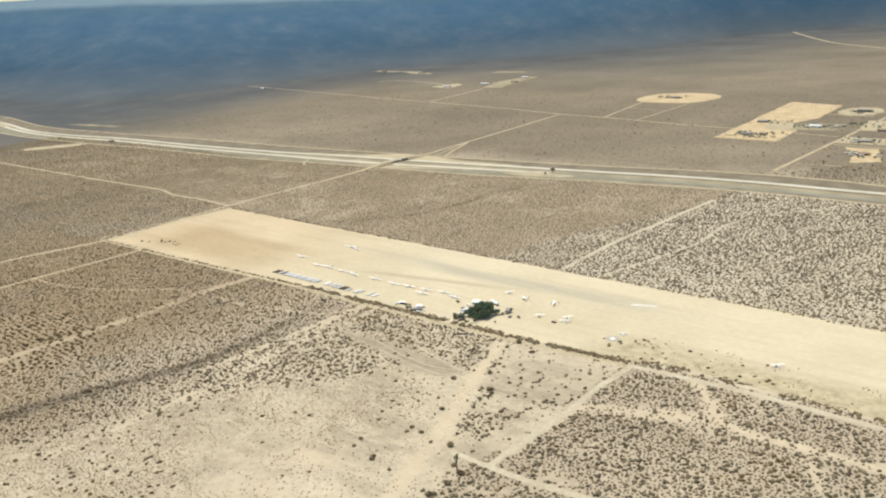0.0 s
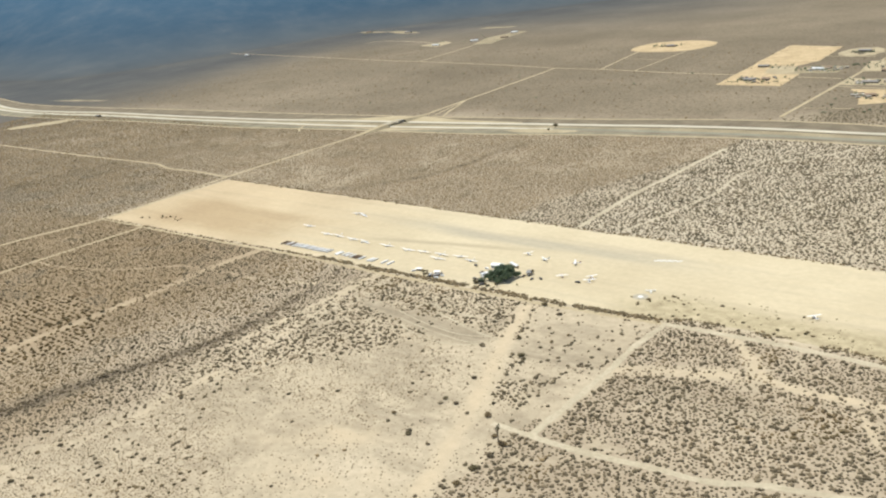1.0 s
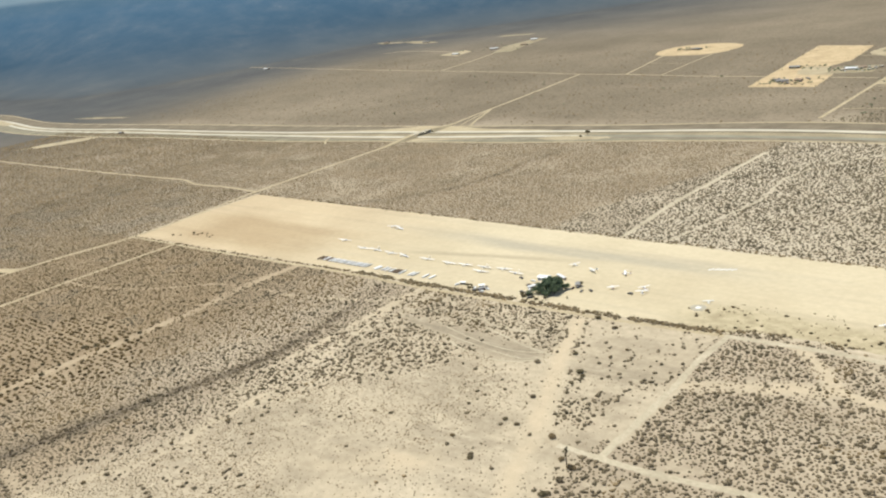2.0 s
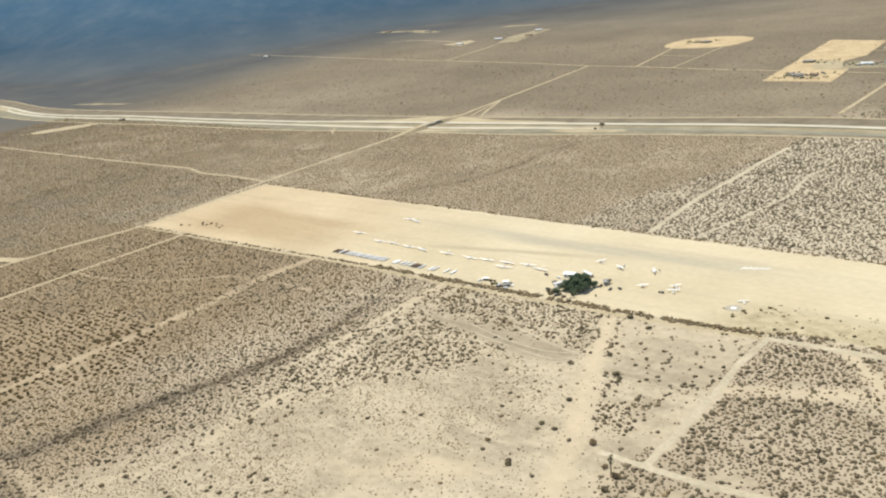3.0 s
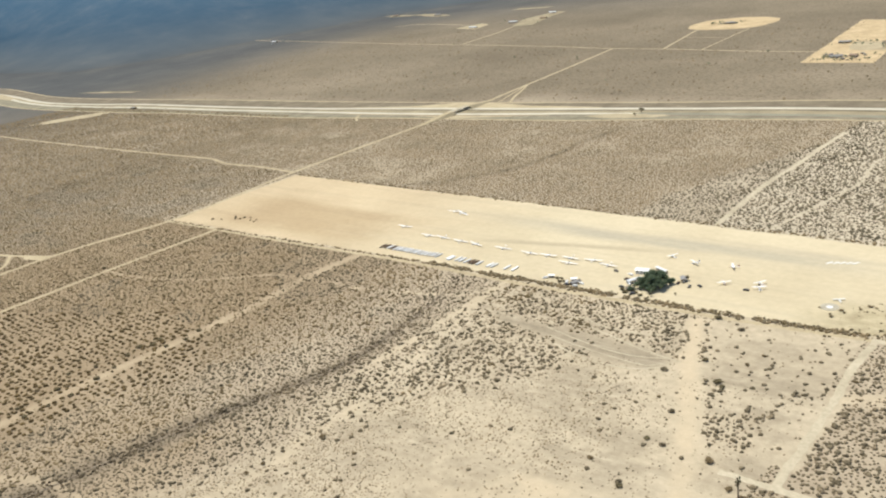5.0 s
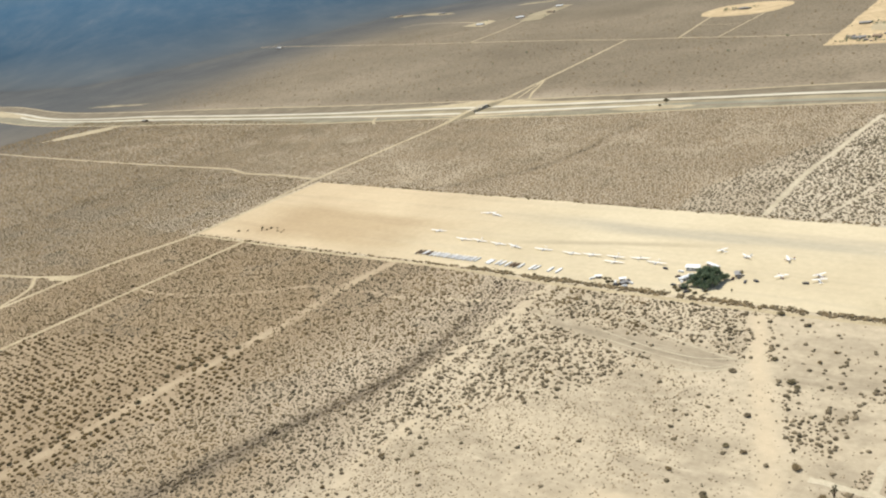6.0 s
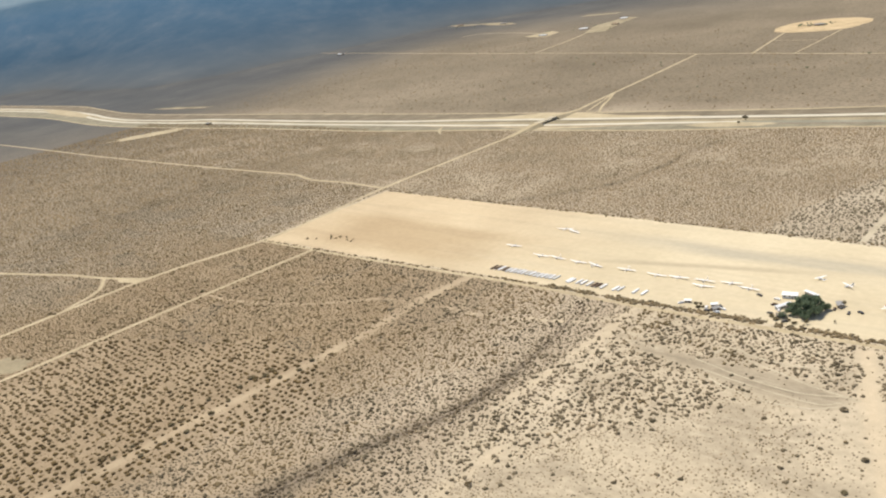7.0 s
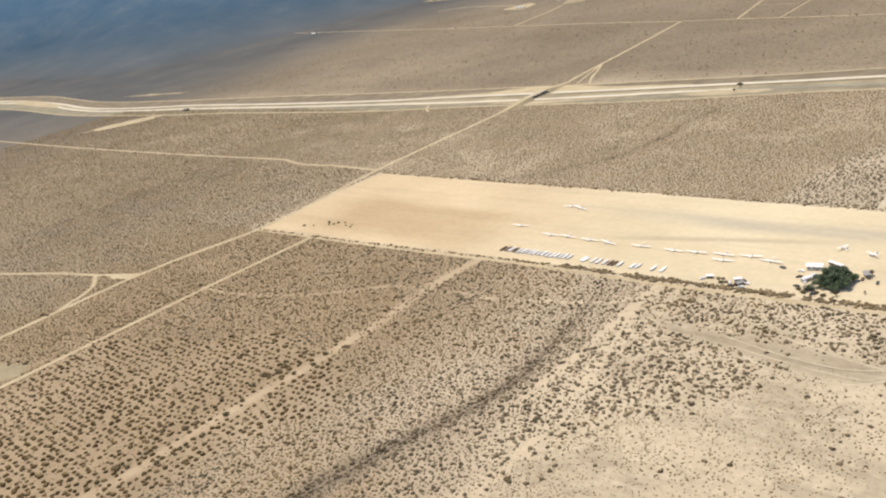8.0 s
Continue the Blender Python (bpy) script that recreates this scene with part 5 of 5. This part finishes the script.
# ---- buildings ----
def make_house(name, w, d, h, pitch, wall_mat, roof_mat, label, windows=3, door=True, category="building"):
    b = thing(name, label, category)
    bm = bmesh.new()
    t = 0.2
    for c, s in (((0, -d / 2 + t / 2, h / 2), (w, t, h)), ((0, d / 2 - t / 2, h / 2), (w, t, h)), ((-w / 2 + t / 2, 0, h / 2), (t, d - 2 * t, h)), ((w / 2 - t / 2, 0, h / 2), (t, d - 2 * t, h))):
        box(bm, c, s)
    for s in (-1, 1):
        x = s * (w / 2 - t / 2)
        v = [bm.verts.new((x + k * t / 2, y, z)) for k in (-1, 1) for y, z in ((-d / 2, h), (d / 2, h), (0, h + pitch))]
        bm.faces.new(v[:3]); bm.faces.new(v[3:])
        for a_, b_ in ((0, 1), (1, 2), (2, 0)):
            bm.faces.new((v[a_], v[b_], v[3 + b_], v[3 + a_]))
    wall = part("wall", bm, wall_mat, b)
    bm = bmesh.new()
    o, th = 0.5, 0.15
    for s in (-1, 1):
        ys, zs = (s * (d / 2 + o), 0.0), (h - pitch * o / (d / 2), h + pitch)
        v = [bm.verts.new((x, y, z + k)) for k in (0.02, th) for x, y, z in ((-w / 2 - o, ys[0], zs[0]), (w / 2 + o, ys[0], zs[0]), (w / 2 + o, 0, zs[1]), (-w / 2 - o, 0, zs[1]))]
        for f in ((0, 1, 2, 3), (7, 6, 5, 4), (0, 4, 5, 1), (1, 5, 6, 2), (2, 6, 7, 3), (3, 7, 4, 0)):
            bm.faces.new([v[k] for k in f])
    part("roof", bm, roof_mat, b)
    for side in (-1, 1):
        for k in range(windows):
            x = -w / 2 + (k + 0.5) * w / windows
            win = part("window", box(bmesh.new(), (x, side * (d / 2 + 0.02), h * 0.58), (1.3, 0.08, 1.1), 0.02), WINDOW, b)
            part("frame", box(bmesh.new(), (x, side * (d / 2 + 0.03), h * 0.58 - 0.62), (1.6, 0.14, 0.12), 0.02), wall_mat, win)
    if door:
        dr = part("door", box(bmesh.new(), (w * 0.18, -d / 2 - 0.03, 1.02), (0.95, 0.08, 2.04), 0.02), DARK_METAL, b)
        part("handle", rod(bmesh.new(), (w * 0.18 + 0.35, -d / 2 - 0.1, 1.0), (w * 0.18 + 0.35, -d / 2 - 0.06, 1.0), 0.04), ALU, dr)
    return b


hangar = make_house("hangar", 11, 6, 3.2, 0.9, ROOF_WHITE, ROOF_WHITE, "long white metal hangar beside dark green trees", 3)
hangar.matrix_world = pose(-526, 609, 0.05, 0, 0, 12)
office = make_house("office_trailer", 13, 3.2, 2.7, 0.4, TRAILER_GREY, ROOF_WHITE, "long white office trailer beside the trees", 5)
office.matrix_world = pose(-523, 589, 0.05, 0, 0, 62)
workshop = make_house("workshop", 13, 2.4, 2.4, 0.4, TAN_WALL, ROOF_WHITE, "white-roofed workshop behind dark green trees", 2)
workshop.matrix_world = pose(-513, 618, 0.05, 0, 0, -25)
shed_b = make_house("shed", 6, 4, 2.3, 0.6, TIMBER, TIMBER, "low grey timber shed under the trees", 2)
shed_b.matrix_world = pose(-518, 573, 0.05, 0, 0, 25)
shed_c = make_house("shed", 5, 2.4, 2.3, 0.4, TAN_WALL, ROOF_WHITE, "small white-roofed shed near the scrub fence", 2)
shed_c.matrix_world = pose(-592, 570, 0.05, 0, 0, 20)
shed_d = make_house("shed", 5, 3.2, 2.5, 0.6, TAN_WALL, ROOF_WHITE, "small white-roofed shed near the scrub fence", 2)
shed_d.matrix_world = pose(-570, 571, 0.05, 0, 0, 35)
shed_e = make_house("shed", 6, 4, 2.3, 0.6, BROWN_WALL, ROOF_GREY, "small dark shed with grey roof on dirt", 1)
shed_e.matrix_world = pose(-566, 565, 0.05, 0, 0, 60)
shed_f = make_house("shed", 7, 4, 2.5, 0.5, TAN_WALL, ROOF_GREY, "small tan shed beside the trees", 1)
shed_f.matrix_world = pose(-488, 607, 0.05, 0, 0, -60)

# ---- trees ----
def leaf_cloud(bm, rng, centre, radius, count, size, flat=0.75):
    """Leaf clumps as small tilted blades in an uneven shell."""
    cx, cy, cz = centre
    for _ in range(count):
        d = Vector((rng.gauss(0, 1), rng.gauss(0, 1), rng.gauss(0, 1))).normalized()
        r = radius * (0.45 + 0.6 * rng.random() ** 0.6)
        p = Vector((cx + d.x * r, cy + d.y * r, cz + d.z * r * flat))
        u = Vector((rng.gauss(0, 1), rng.gauss(0, 1), rng.gauss(0, 0.5))).normalized() * size * (0.6 + 0.8 * rng.random())
        w = u.cross(Vector((rng.gauss(0, 1), rng.gauss(0, 1), rng.gauss(0, 1)))).normalized() * size * (0.5 + 0.5 * rng.random())
        bm.faces.new([bm.verts.new(p + q) for q in (-u, w * 0.9, u, -w * 0.8)])


def make_tree(name, height, spread, leaves, label, mat, seed, lobes=9, group=""):
    rng = random.Random(seed)
    t = thing(name, label, "tree", group)
    bm = bmesh.new()
    rod(bm, (0, 0, -0.1), (0.1, 0.05, height * 0.35), spread * 0.05 + 0.08, spread * 0.035 + 0.05, 9)
    part("trunk", bm, BARK, t)
    crown = bmesh.new()
    for k in range(lobes):
        a = 2 * math.pi * (k + rng.random()) / lobes * 2.4
        rr = spread * (0.15 + 0.55 * rng.random())
        c = (math.cos(a) * rr, math.sin(a) * rr, height * (0.42 + 0.36 * rng.random()) * (1.1 - 0.35 * rr / spread))
        bm = bmesh.new()
        rod(bm, (0.1, 0.05, height * 0.3), c, spread * 0.03 + 0.03, 0.04, 6)
        part("limb", bm, BARK, t)
        leaf_cloud(crown, rng, c, spread * (0.26 + 0.16 * rng.random()), leaves // lobes, 0.05 * spread + 0.22)
    part("crown", crown, mat, t)
    return t


grove = [(-506, 585, 13.5, 8.2, 2800), (-500, 590, 14.0, 7.8, 2400), (-507, 592, 14.0, 7.4, 2400), (-512, 579, 7.0, 6.0, 1400), (-497, 583, 9.0, 6.6, 1600), (-503, 598, 12.0, 6.0, 1600), (-513, 586, 8.6, 5.8, 1300), (-494, 596, 6.2, 5.0, 1000), (-502, 576, 5.6, 5.0, 900), (-517, 572, 4.4, 3.8, 600)]
for i, (tx, ty, th, sp, nl) in enumerate(grove):
    tr = make_tree("shade_tree", th, sp, nl, "dense dark green shade tree in a clump", TREE_GREEN, 300 + i, 11, "clump of shade trees")
    tr.matrix_world = pose(tx, ty, 0.05)
small_tree = make_tree("small_tree", 4.5, 2.6, 260, "small olive-green tree on the dirt", SCRUB_GREEN, 330, 6)
small_tree.matrix_world = pose(-582, 565, 0.05)
for tx, ty, k in ((-497, 569, 0.9), (-486, 609, 1.0), (-481, 578, 0.55), (-827, 1163, 1.9), (-826, 1141, 1.2), (-580, 567, 0.8), (-1046, 570, 1.0)):
    c = copy_thing(small_tree, pose(tx, ty, 0.05, 0, 0, tx * 7 % 360))
    c.scale = (k, k, k)


# ---- joshua tree ----
def make_joshua():
    rng = random.Random(77)
    t = thing("joshua_tree", "tall dark joshua tree beside a sandy track", "tree")
    bm = bmesh.new()
    rod(bm, (0, 0, -0.1), (0.1, 0, 3.2), 0.42, 0.32, 9)
    rod(bm, (0.1, 0, 3.2), (0.0, 0.1, 6.5), 0.32, 0.26, 9)
    part("trunk", bm, BARK, t)
    ends = []
    for a, z0, ln in ((0.3, 5.2, 2.6), (2.2, 5.8, 2.4), (4.1, 4.8, 2.8), (5.3, 6.2, 2.2), (1.2, 6.4, 2.6)):
        e = Vector((math.cos(a) * ln * 0.45, math.sin(a) * ln * 0.45, z0 + ln))
        bm = bmesh.new()
        rod(bm, (0, 0.05, z0), e, 0.24, 0.18, 7)
        part("limb", bm, BARK, t)
        ends.append(e)
    for e in ends + [Vector((0, 0.1, 7.2)), Vector((0.3, -0.2, 5.5))]:
        bm = bmesh.new()
        for _ in range(46):
            d = Vector((rng.gauss(0, 1), rng.gauss(0, 1), rng.gauss(0.25, 1))).normalized()
            q = d.orthogonal().normalized() * 0.11
            bm.faces.new([bm.verts.new(e + q), bm.verts.new(e - q), bm.verts.new(e + d * rng.uniform(0.7, 1.05))])
        part("leaf_rosette", bm, JOSHUA_GREEN, t)
    return t


joshua = make_joshua()
joshua.matrix_world = pose(-338, 361, 0)
joshua.scale = (1.0, 1.0, 1.4)


# ---- single bushes that stand apart ----
def make_bush(seed, mat, label):
    rng = random.Random(seed)
    b = thing("desert_bush", label, "bush", "single desert bushes")
    bm = bmesh.new()
    for _ in range(7):
        a = rng.random() * 6.28
        rod(bm, (0, 0, -0.05), (math.cos(a) * 0.6, math.sin(a) * 0.6, 0.75), 0.035, 0.015, 5)
    part("stems", bm, BARK, b)
    bm = bmesh.new()
    for k in range(5):
        a = 6.28 * k / 5
        m = Matrix.Translation((0.36 * math.cos(a), 0.36 * math.sin(a), 0.36 + 0.12 * rng.random())) @ Matrix.Diagonal((0.36, 0.36, 0.32, 1))
        for v in bmesh.ops.create_icosphere(bm, subdivisions=2, radius=1.0, matrix=m)["verts"]:
            v.co += Vector((rng.gauss(0, 1), rng.gauss(0, 1), rng.gauss(0, 1))) * 0.06
            v.co.z = max(v.co.z, 0.01)
    for k in range(6):
        a = 6.28 * (k + rng.random()) / 6
        rr = 0.48 * rng.random() ** 0.5 + 0.1
        leaf_cloud(bm, rng, (math.cos(a) * rr, math.sin(a) * rr, 0.34 + 0.3 * rng.random()), 0.46, 62, 0.12, 0.8)
    part("foliage", bm, mat, b)
    return b


bush_kinds = [make_bush(11, BUSH_OLIVE, "round olive-brown desert bush on pale sand"), make_bush(12, SCRUB, "round brown desert bush on pale sand"), make_bush(13, SCRUB_GREY, "round grey desert bush on pale sand")]
bush_used = [False] * 3


def bush(bx, by, r, k=None):
    k = random.choice((0, 0, 1, 2)) if k is None else k
    m = pose(bx, by, 0.04, 0, 0, random.uniform(0, 360))
    if not bush_used[k]:
        bush_used[k] = True
        bush_kinds[k].matrix_world = m
        o = bush_kinds[k]
    else:
        o = copy_thing(bush_kinds[k], m)
    o.scale = (r * random.uniform(0.9, 1.2), r * random.uniform(0.8, 1.0), r * random.uniform(0.55, 0.75))


for bx, by, r in ((-364, 384, 3.6), (-396, 466, 3.2), (-391, 462, 2.4), (-433, 466, 3.4), (-415, 490, 2.8), (-389, 496, 2.0), (-405, 421, 3.0), (-395, 340, 2.6), (-412, 542, 3.0), (-434, 553, 3.4), (-335, 361, 3.6), (-334, 347, 3.4), (-334, 331, 3.6), (-333, 314, 3.2), (-345, 366, 2.4), (-1050, 399, 3.4), (-1064, 224, 3.0), (-1076, 223, 2.4), (-991, 199, 3.0), (-1159, 288, 2.6), (-595, 205, 2.6), (-600, 191, 2.4), (-591, 239, 2.2), (-590, 251, 2.2), (-580, 164, 2.4), (-595, 161, 2.6), (-646, 172, 2.2), (-580, 291, 2.4), (-597, 336, 2.2), (-397, 343, 3.0), (-422, 355, 2.4), (-404, 388, 2.6), (-393, 386, 2.4), (-324, 504, 2.2), (-384, 512, 2.0)):
    bush(bx, by, r)
for bx, by in ((-817, 200), (-799, 215), (-798, 232), (-817, 239), (-826, 268), (-810, 275), (-821, 293), (-822, 324), (-804, 319), (-800, 335), (-804, 351), (-823, 345), (-814, 184), (-799, 197), (-818, 164), (-821, 180), (-818, 232), (-805, 257), (-825, 307), (-818, 315), (-812, 375), (-798, 366), (-814, 402), (-797, 290), (-832, 222), (-836, 250), (-1165, 286), (-1080, 216), (-1068, 195)):
    bush(bx, by, random.uniform(2.2, 3.5), random.choice((0, 0, 1)))
for bx, by in ((-1076, 558), (-1064, 562), (-1046, 569), (-1040, 572), (-1038, 577), (-1021, 573), (-1015, 577), (-1030, 580), (-1012, 571)):
    bush(bx, by, random.uniform(1.4, 2.6), random.choice((0, 1)))
for bx, by, r in ((-519, 567, 3.2), (-524, 571, 2.6), (-511, 569, 2.8), (-505, 566, 2.4), (-580, 564, 2.6), (-577, 566, 2.0)):
    bush(bx, by, r, 0)
for _ in range(26):
    bush(random.uniform(-560, -372), random.uniform(230, 430), random.uniform(0.5, 0.95))
for _ in range(18):
    bush(random.uniform(-352, -200), random.uniform(578, 622), random.uniform(1.0, 2.2))

for bx, by, r in ((-366, 588, 1.6), (-363, 601, 2.2), (-360, 598, 1.4), (-368, 592, 1.3), (-323, 584, 1.5), (-352, 608, 1.8), (-343, 614, 1.5), (-378, 600, 1.2)):
    bush(bx, by, r, 1)

# ---- field markings ----
for i in range(5):
    mk = tagged(part("runway_marker", box(bmesh.new(), (0, 0, 0.06), (1.7, 6.0, 0.12), 0.03), MARK, None), "white marker panel lying on the dirt runway", "marker", "runway marker panels")
    mk.matrix_world = pose(-399 + 4.6 * i, 686 + 1.6 * i, 0.1, 0, 0, -32)
pad = thing("wind_circle", "grey disc with a white centre on the airfield", "marker")
part("disc", rod(bmesh.new(), (0, 0, 0.0), (0, 0, 0.10), 6.5, n=28), DISC, pad)
part("centre", rod(bmesh.new(), (0, 0, 0.10), (0, 0, 0.16), 2.4, n=20), MARK, pad)
pad.matrix_world = pose(-372, 604, 0.08)
tee = thing("landing_tee", "pale landing tee standing on the airfield", "marker")
part("arm", box(bmesh.new(), (0, 0, 1.0), (9, 1.4, 0.2), 0.05), MARK, tee)
part("stem", box(bmesh.new(), (0, -3.2, 0.9), (1.2, 5.0, 0.2), 0.05), MARK, tee)
part("post", rod(bmesh.new(), (0, 0, 0), (0, 0, 1.0), 0.1), ALU, tee)
tee.matrix_world = pose(-370, 618, 0.08, 0, 0, 30)

# ---- bridge over the highway ----
bridge = thing("road_bridge", "pale concrete road bridge over the highway", "bridge")
DECK = 4.6
part("deck", box(bmesh.new(), (0, 0, DECK), (10, 46, 0.55), 0.05), CONCRETE, bridge)
for s in (-1, 1):
    part("parapet", box(bmesh.new(), (s * 5.3, 0, DECK + 0.42), (0.3, 46, 0.36), 0.04), CONCRETE, bridge)
    part("abutment", box(bmesh.new(), (0, s * 22, DECK / 2 - 0.3), (11, 2.5, DECK - 0.3), 0.05), CONCRETE, bridge)
part("roadway", box(bmesh.new(), (0, 0, DECK + 0.31), (9.8, 46, 0.06), 0.01), CHALK, bridge, "pale dusty roadway")
for yy in (-11, 0, 11):
    for s in (-3.2, 3.2):
        part("pier", rod(bmesh.new(), (s, yy, 0), (s, yy, DECK - 0.4), 0.6, n=12), CONCRETE, bridge)
bridge.matrix_world = pose(-1154, 1124, 0.1)


def ramp_mesh(y0, y1, name):
    """An earth ramp from the ground at y0 up to the bridge at y1."""
    n, top, V, F = 14, 6.0, [], []
    for i in range(n + 1):
        t = i / n
        y, z = y0 + (y1 - y0) * t, DECK * (t * t * (3 - 2 * t)) + 0.3
        w = 1.7 * z
        wob = random.uniform(-0.6, 0.6)
        V += [(-1154 - top - w + wob, y, -0.1), (-1154 - top, y, z), (-1154 + top, y, z), (-1154 + top + w - wob, y, -0.1)]
    for i in range(n):
        for k in range(3):
            a = 4 * i + k
            F.append((a, a + 1, a + 5, a + 4))
    F += [(4 * n, 4 * n + 1, 4 * n + 2, 4 * n + 3)]
    tagged(mesh_object(name, V, F, GRADED), "brown earth ramp leading up to the bridge", "embankment", kind="structure")
    V2 = [(x + s, y, z + 0.06) for (x, y, z), s in ((V[4 * i + k], 1.5 if k == 1 else -1.5) for i in range(n + 1) for k in (1, 2))]
    F2 = [(2 * i, 2 * i + 1, 2 * i + 3, 2 * i + 2) for i in range(n)]
    tagged(mesh_object("ramp_road", V2, F2, SAND), "pale dirt road on the bridge ramp", "road", kind="structure")


ramp_mesh(1025, 1102, "embankment")
ramp_mesh(1220, 1146, "embankment")

# ---- homesteads beyond the highway ----
homes = [(-690, 1612, 22, 10, 10, TAN_WALL, ROOF_GREY), (-662, 1618, 14, 8, -5, TAN_WALL, ROOF_TAN), (-722, 1762, 20, 12, 5, BROWN_WALL, ROOF_GREY), (-606, 1732, 20, 9, 4, ROOF_WHITE, ROOF_WHITE), (-590, 1745, 12, 8, 20, TAN_WALL, ROOF_TAN), (-475, 1600, 26, 10, 3, TAN_WALL, ROOF_GREY), (-442, 1485, 16, 9, 8, BROWN_WALL, ROOF_TAN), (-587, 1961, 24, 12, 2, BROWN_WALL, ROOF_GREY), (-1082, 2072, 18, 10, 15, BROWN_WALL, ROOF_GREY), (-480, 1720, 18, 9, 0, TAN_WALL, ROOF_TAN), (-455, 1790, 20, 10, 12, TAN_WALL, ROOF_GREY), (-2704, 2606, 24, 12, 5, TAN_WALL, ROOF_TAN), (-2440, 2560, 26, 14, 15, TAN_WALL, ROOF_GREY), (-1957, 2170, 26, 12, 0, TAN_WALL, ROOF_WHITE), (-1870, 2262, 26, 12, 20, TAN_WALL, ROOF_WHITE), (-1800, 2330, 22, 12, 5, TAN_WALL, ROOF_TAN), (-1852, 2461, 24, 14, 10, TAN_WALL, ROOF_WHITE), (-2725, 1992, 20, 14, 0, TAN_WALL, ROOF_WHITE), (-2047, 1026, 14, 8, 0, BROWN_WALL, ROOF_GREY)]
for hx, hy, w, d, turn, wm, rm in homes:
    hb = make_house("house", w, d, 3.2, 1.6, wm, rm, "single-storey desert house with a %s roof" % {ROOF_WHITE: "white metal", ROOF_GREY: "grey shingle", ROOF_TAN: "terracotta"}[rm], 4, True, "house")
    hb.matrix_world = pose(hx, hy, 0.1, 0, 0, turn)
outbuildings = [make_house("outbuilding", 7, 5, 2.6, 0.7, TAN_WALL, ROOF_PALE, "small pale-roofed outbuilding in a dusty yard", 1), make_house("outbuilding", 6, 4, 2.4, 0.6, BROWN_WALL, ROOF_GREY, "small dark outbuilding in a dusty yard", 1)]
outbuildings[0].matrix_world, outbuildings[1].matrix_world = pose(-618, 1722, 0.1, 0, 0, 20), pose(-672, 1590, 0.1)
for i in range(66):
    cx_, cy_, sp = ((-590, 1738, 34), (-680, 1620, 36), (-465, 1605, 34), (-460, 1760, 40), (-440, 1482, 28), (-1085, 2076, 20))[i % 6]
    o = copy_thing(outbuildings[i % 2], pose(cx_ + random.uniform(-sp, sp), cy_ + random.uniform(-sp, sp) * 0.6, 0.1, 0, 0, random.uniform(0, 180)))
    o.scale = (random.uniform(0.4, 1.1), random.uniform(0.5, 1.1), random.uniform(0.6, 1.0))
yard_tree = make_tree("yard_tree", 6.5, 4.2, 240, "dark olive yard tree beside a house", TREE_GREEN, 341, 7, "yard trees round the houses")
yard_tree.matrix_world = pose(-700, 1600, 0.1)
around = [(-672, 1606, 52, 44), (-705, 1764, 38, 26), (-606, 1735, 42, 40), (-478, 1610, 48, 30), (-442, 1480, 46, 16), (-590, 1955, 26, 26), (-1095, 2080, 40, 30), (-480, 1775, 56, 50), (-545, 1780, 12, 10), (-1840, 2330, 130, 18), (-2560, 2570, 160, 12), (-1960, 2210, 60, 8), (-1250, 1500, 420, 14), (-1750, 1780, 420, 12), (-440, 1380, 60, 14)]
for cx_, cy_, sp, k in around:
    for _ in range(k):
        s = random.uniform(0.3, 0.85)
        o = copy_thing(yard_tree, pose(cx_ + random.uniform(-sp, sp), cy_ + random.uniform(-sp, sp) * 0.7, 0.1, 0, 0, random.uniform(0, 360)))
        o.scale = (s, s, s)

for i in range(36):
    cx_, cy_, sp = ((-600, 1725, 30), (-675, 1605, 38), (-470, 1610, 40), (-465, 1770, 42), (-450, 1490, 30), (-1085, 2070, 18))[i % 6]
    o = copy_thing((car_white, car_dark, truck)[i % 3], pose(cx_ + random.uniform(-sp, sp), cy_ + random.uniform(-sp, sp) * 0.6, 0.15, 0, 0, random.uniform(0, 360)))
    tagged(o, ("white car standing in a dusty yard", "dark car standing in a dusty yard", "brown pickup truck standing in a dusty yard")[i % 3], "vehicle")
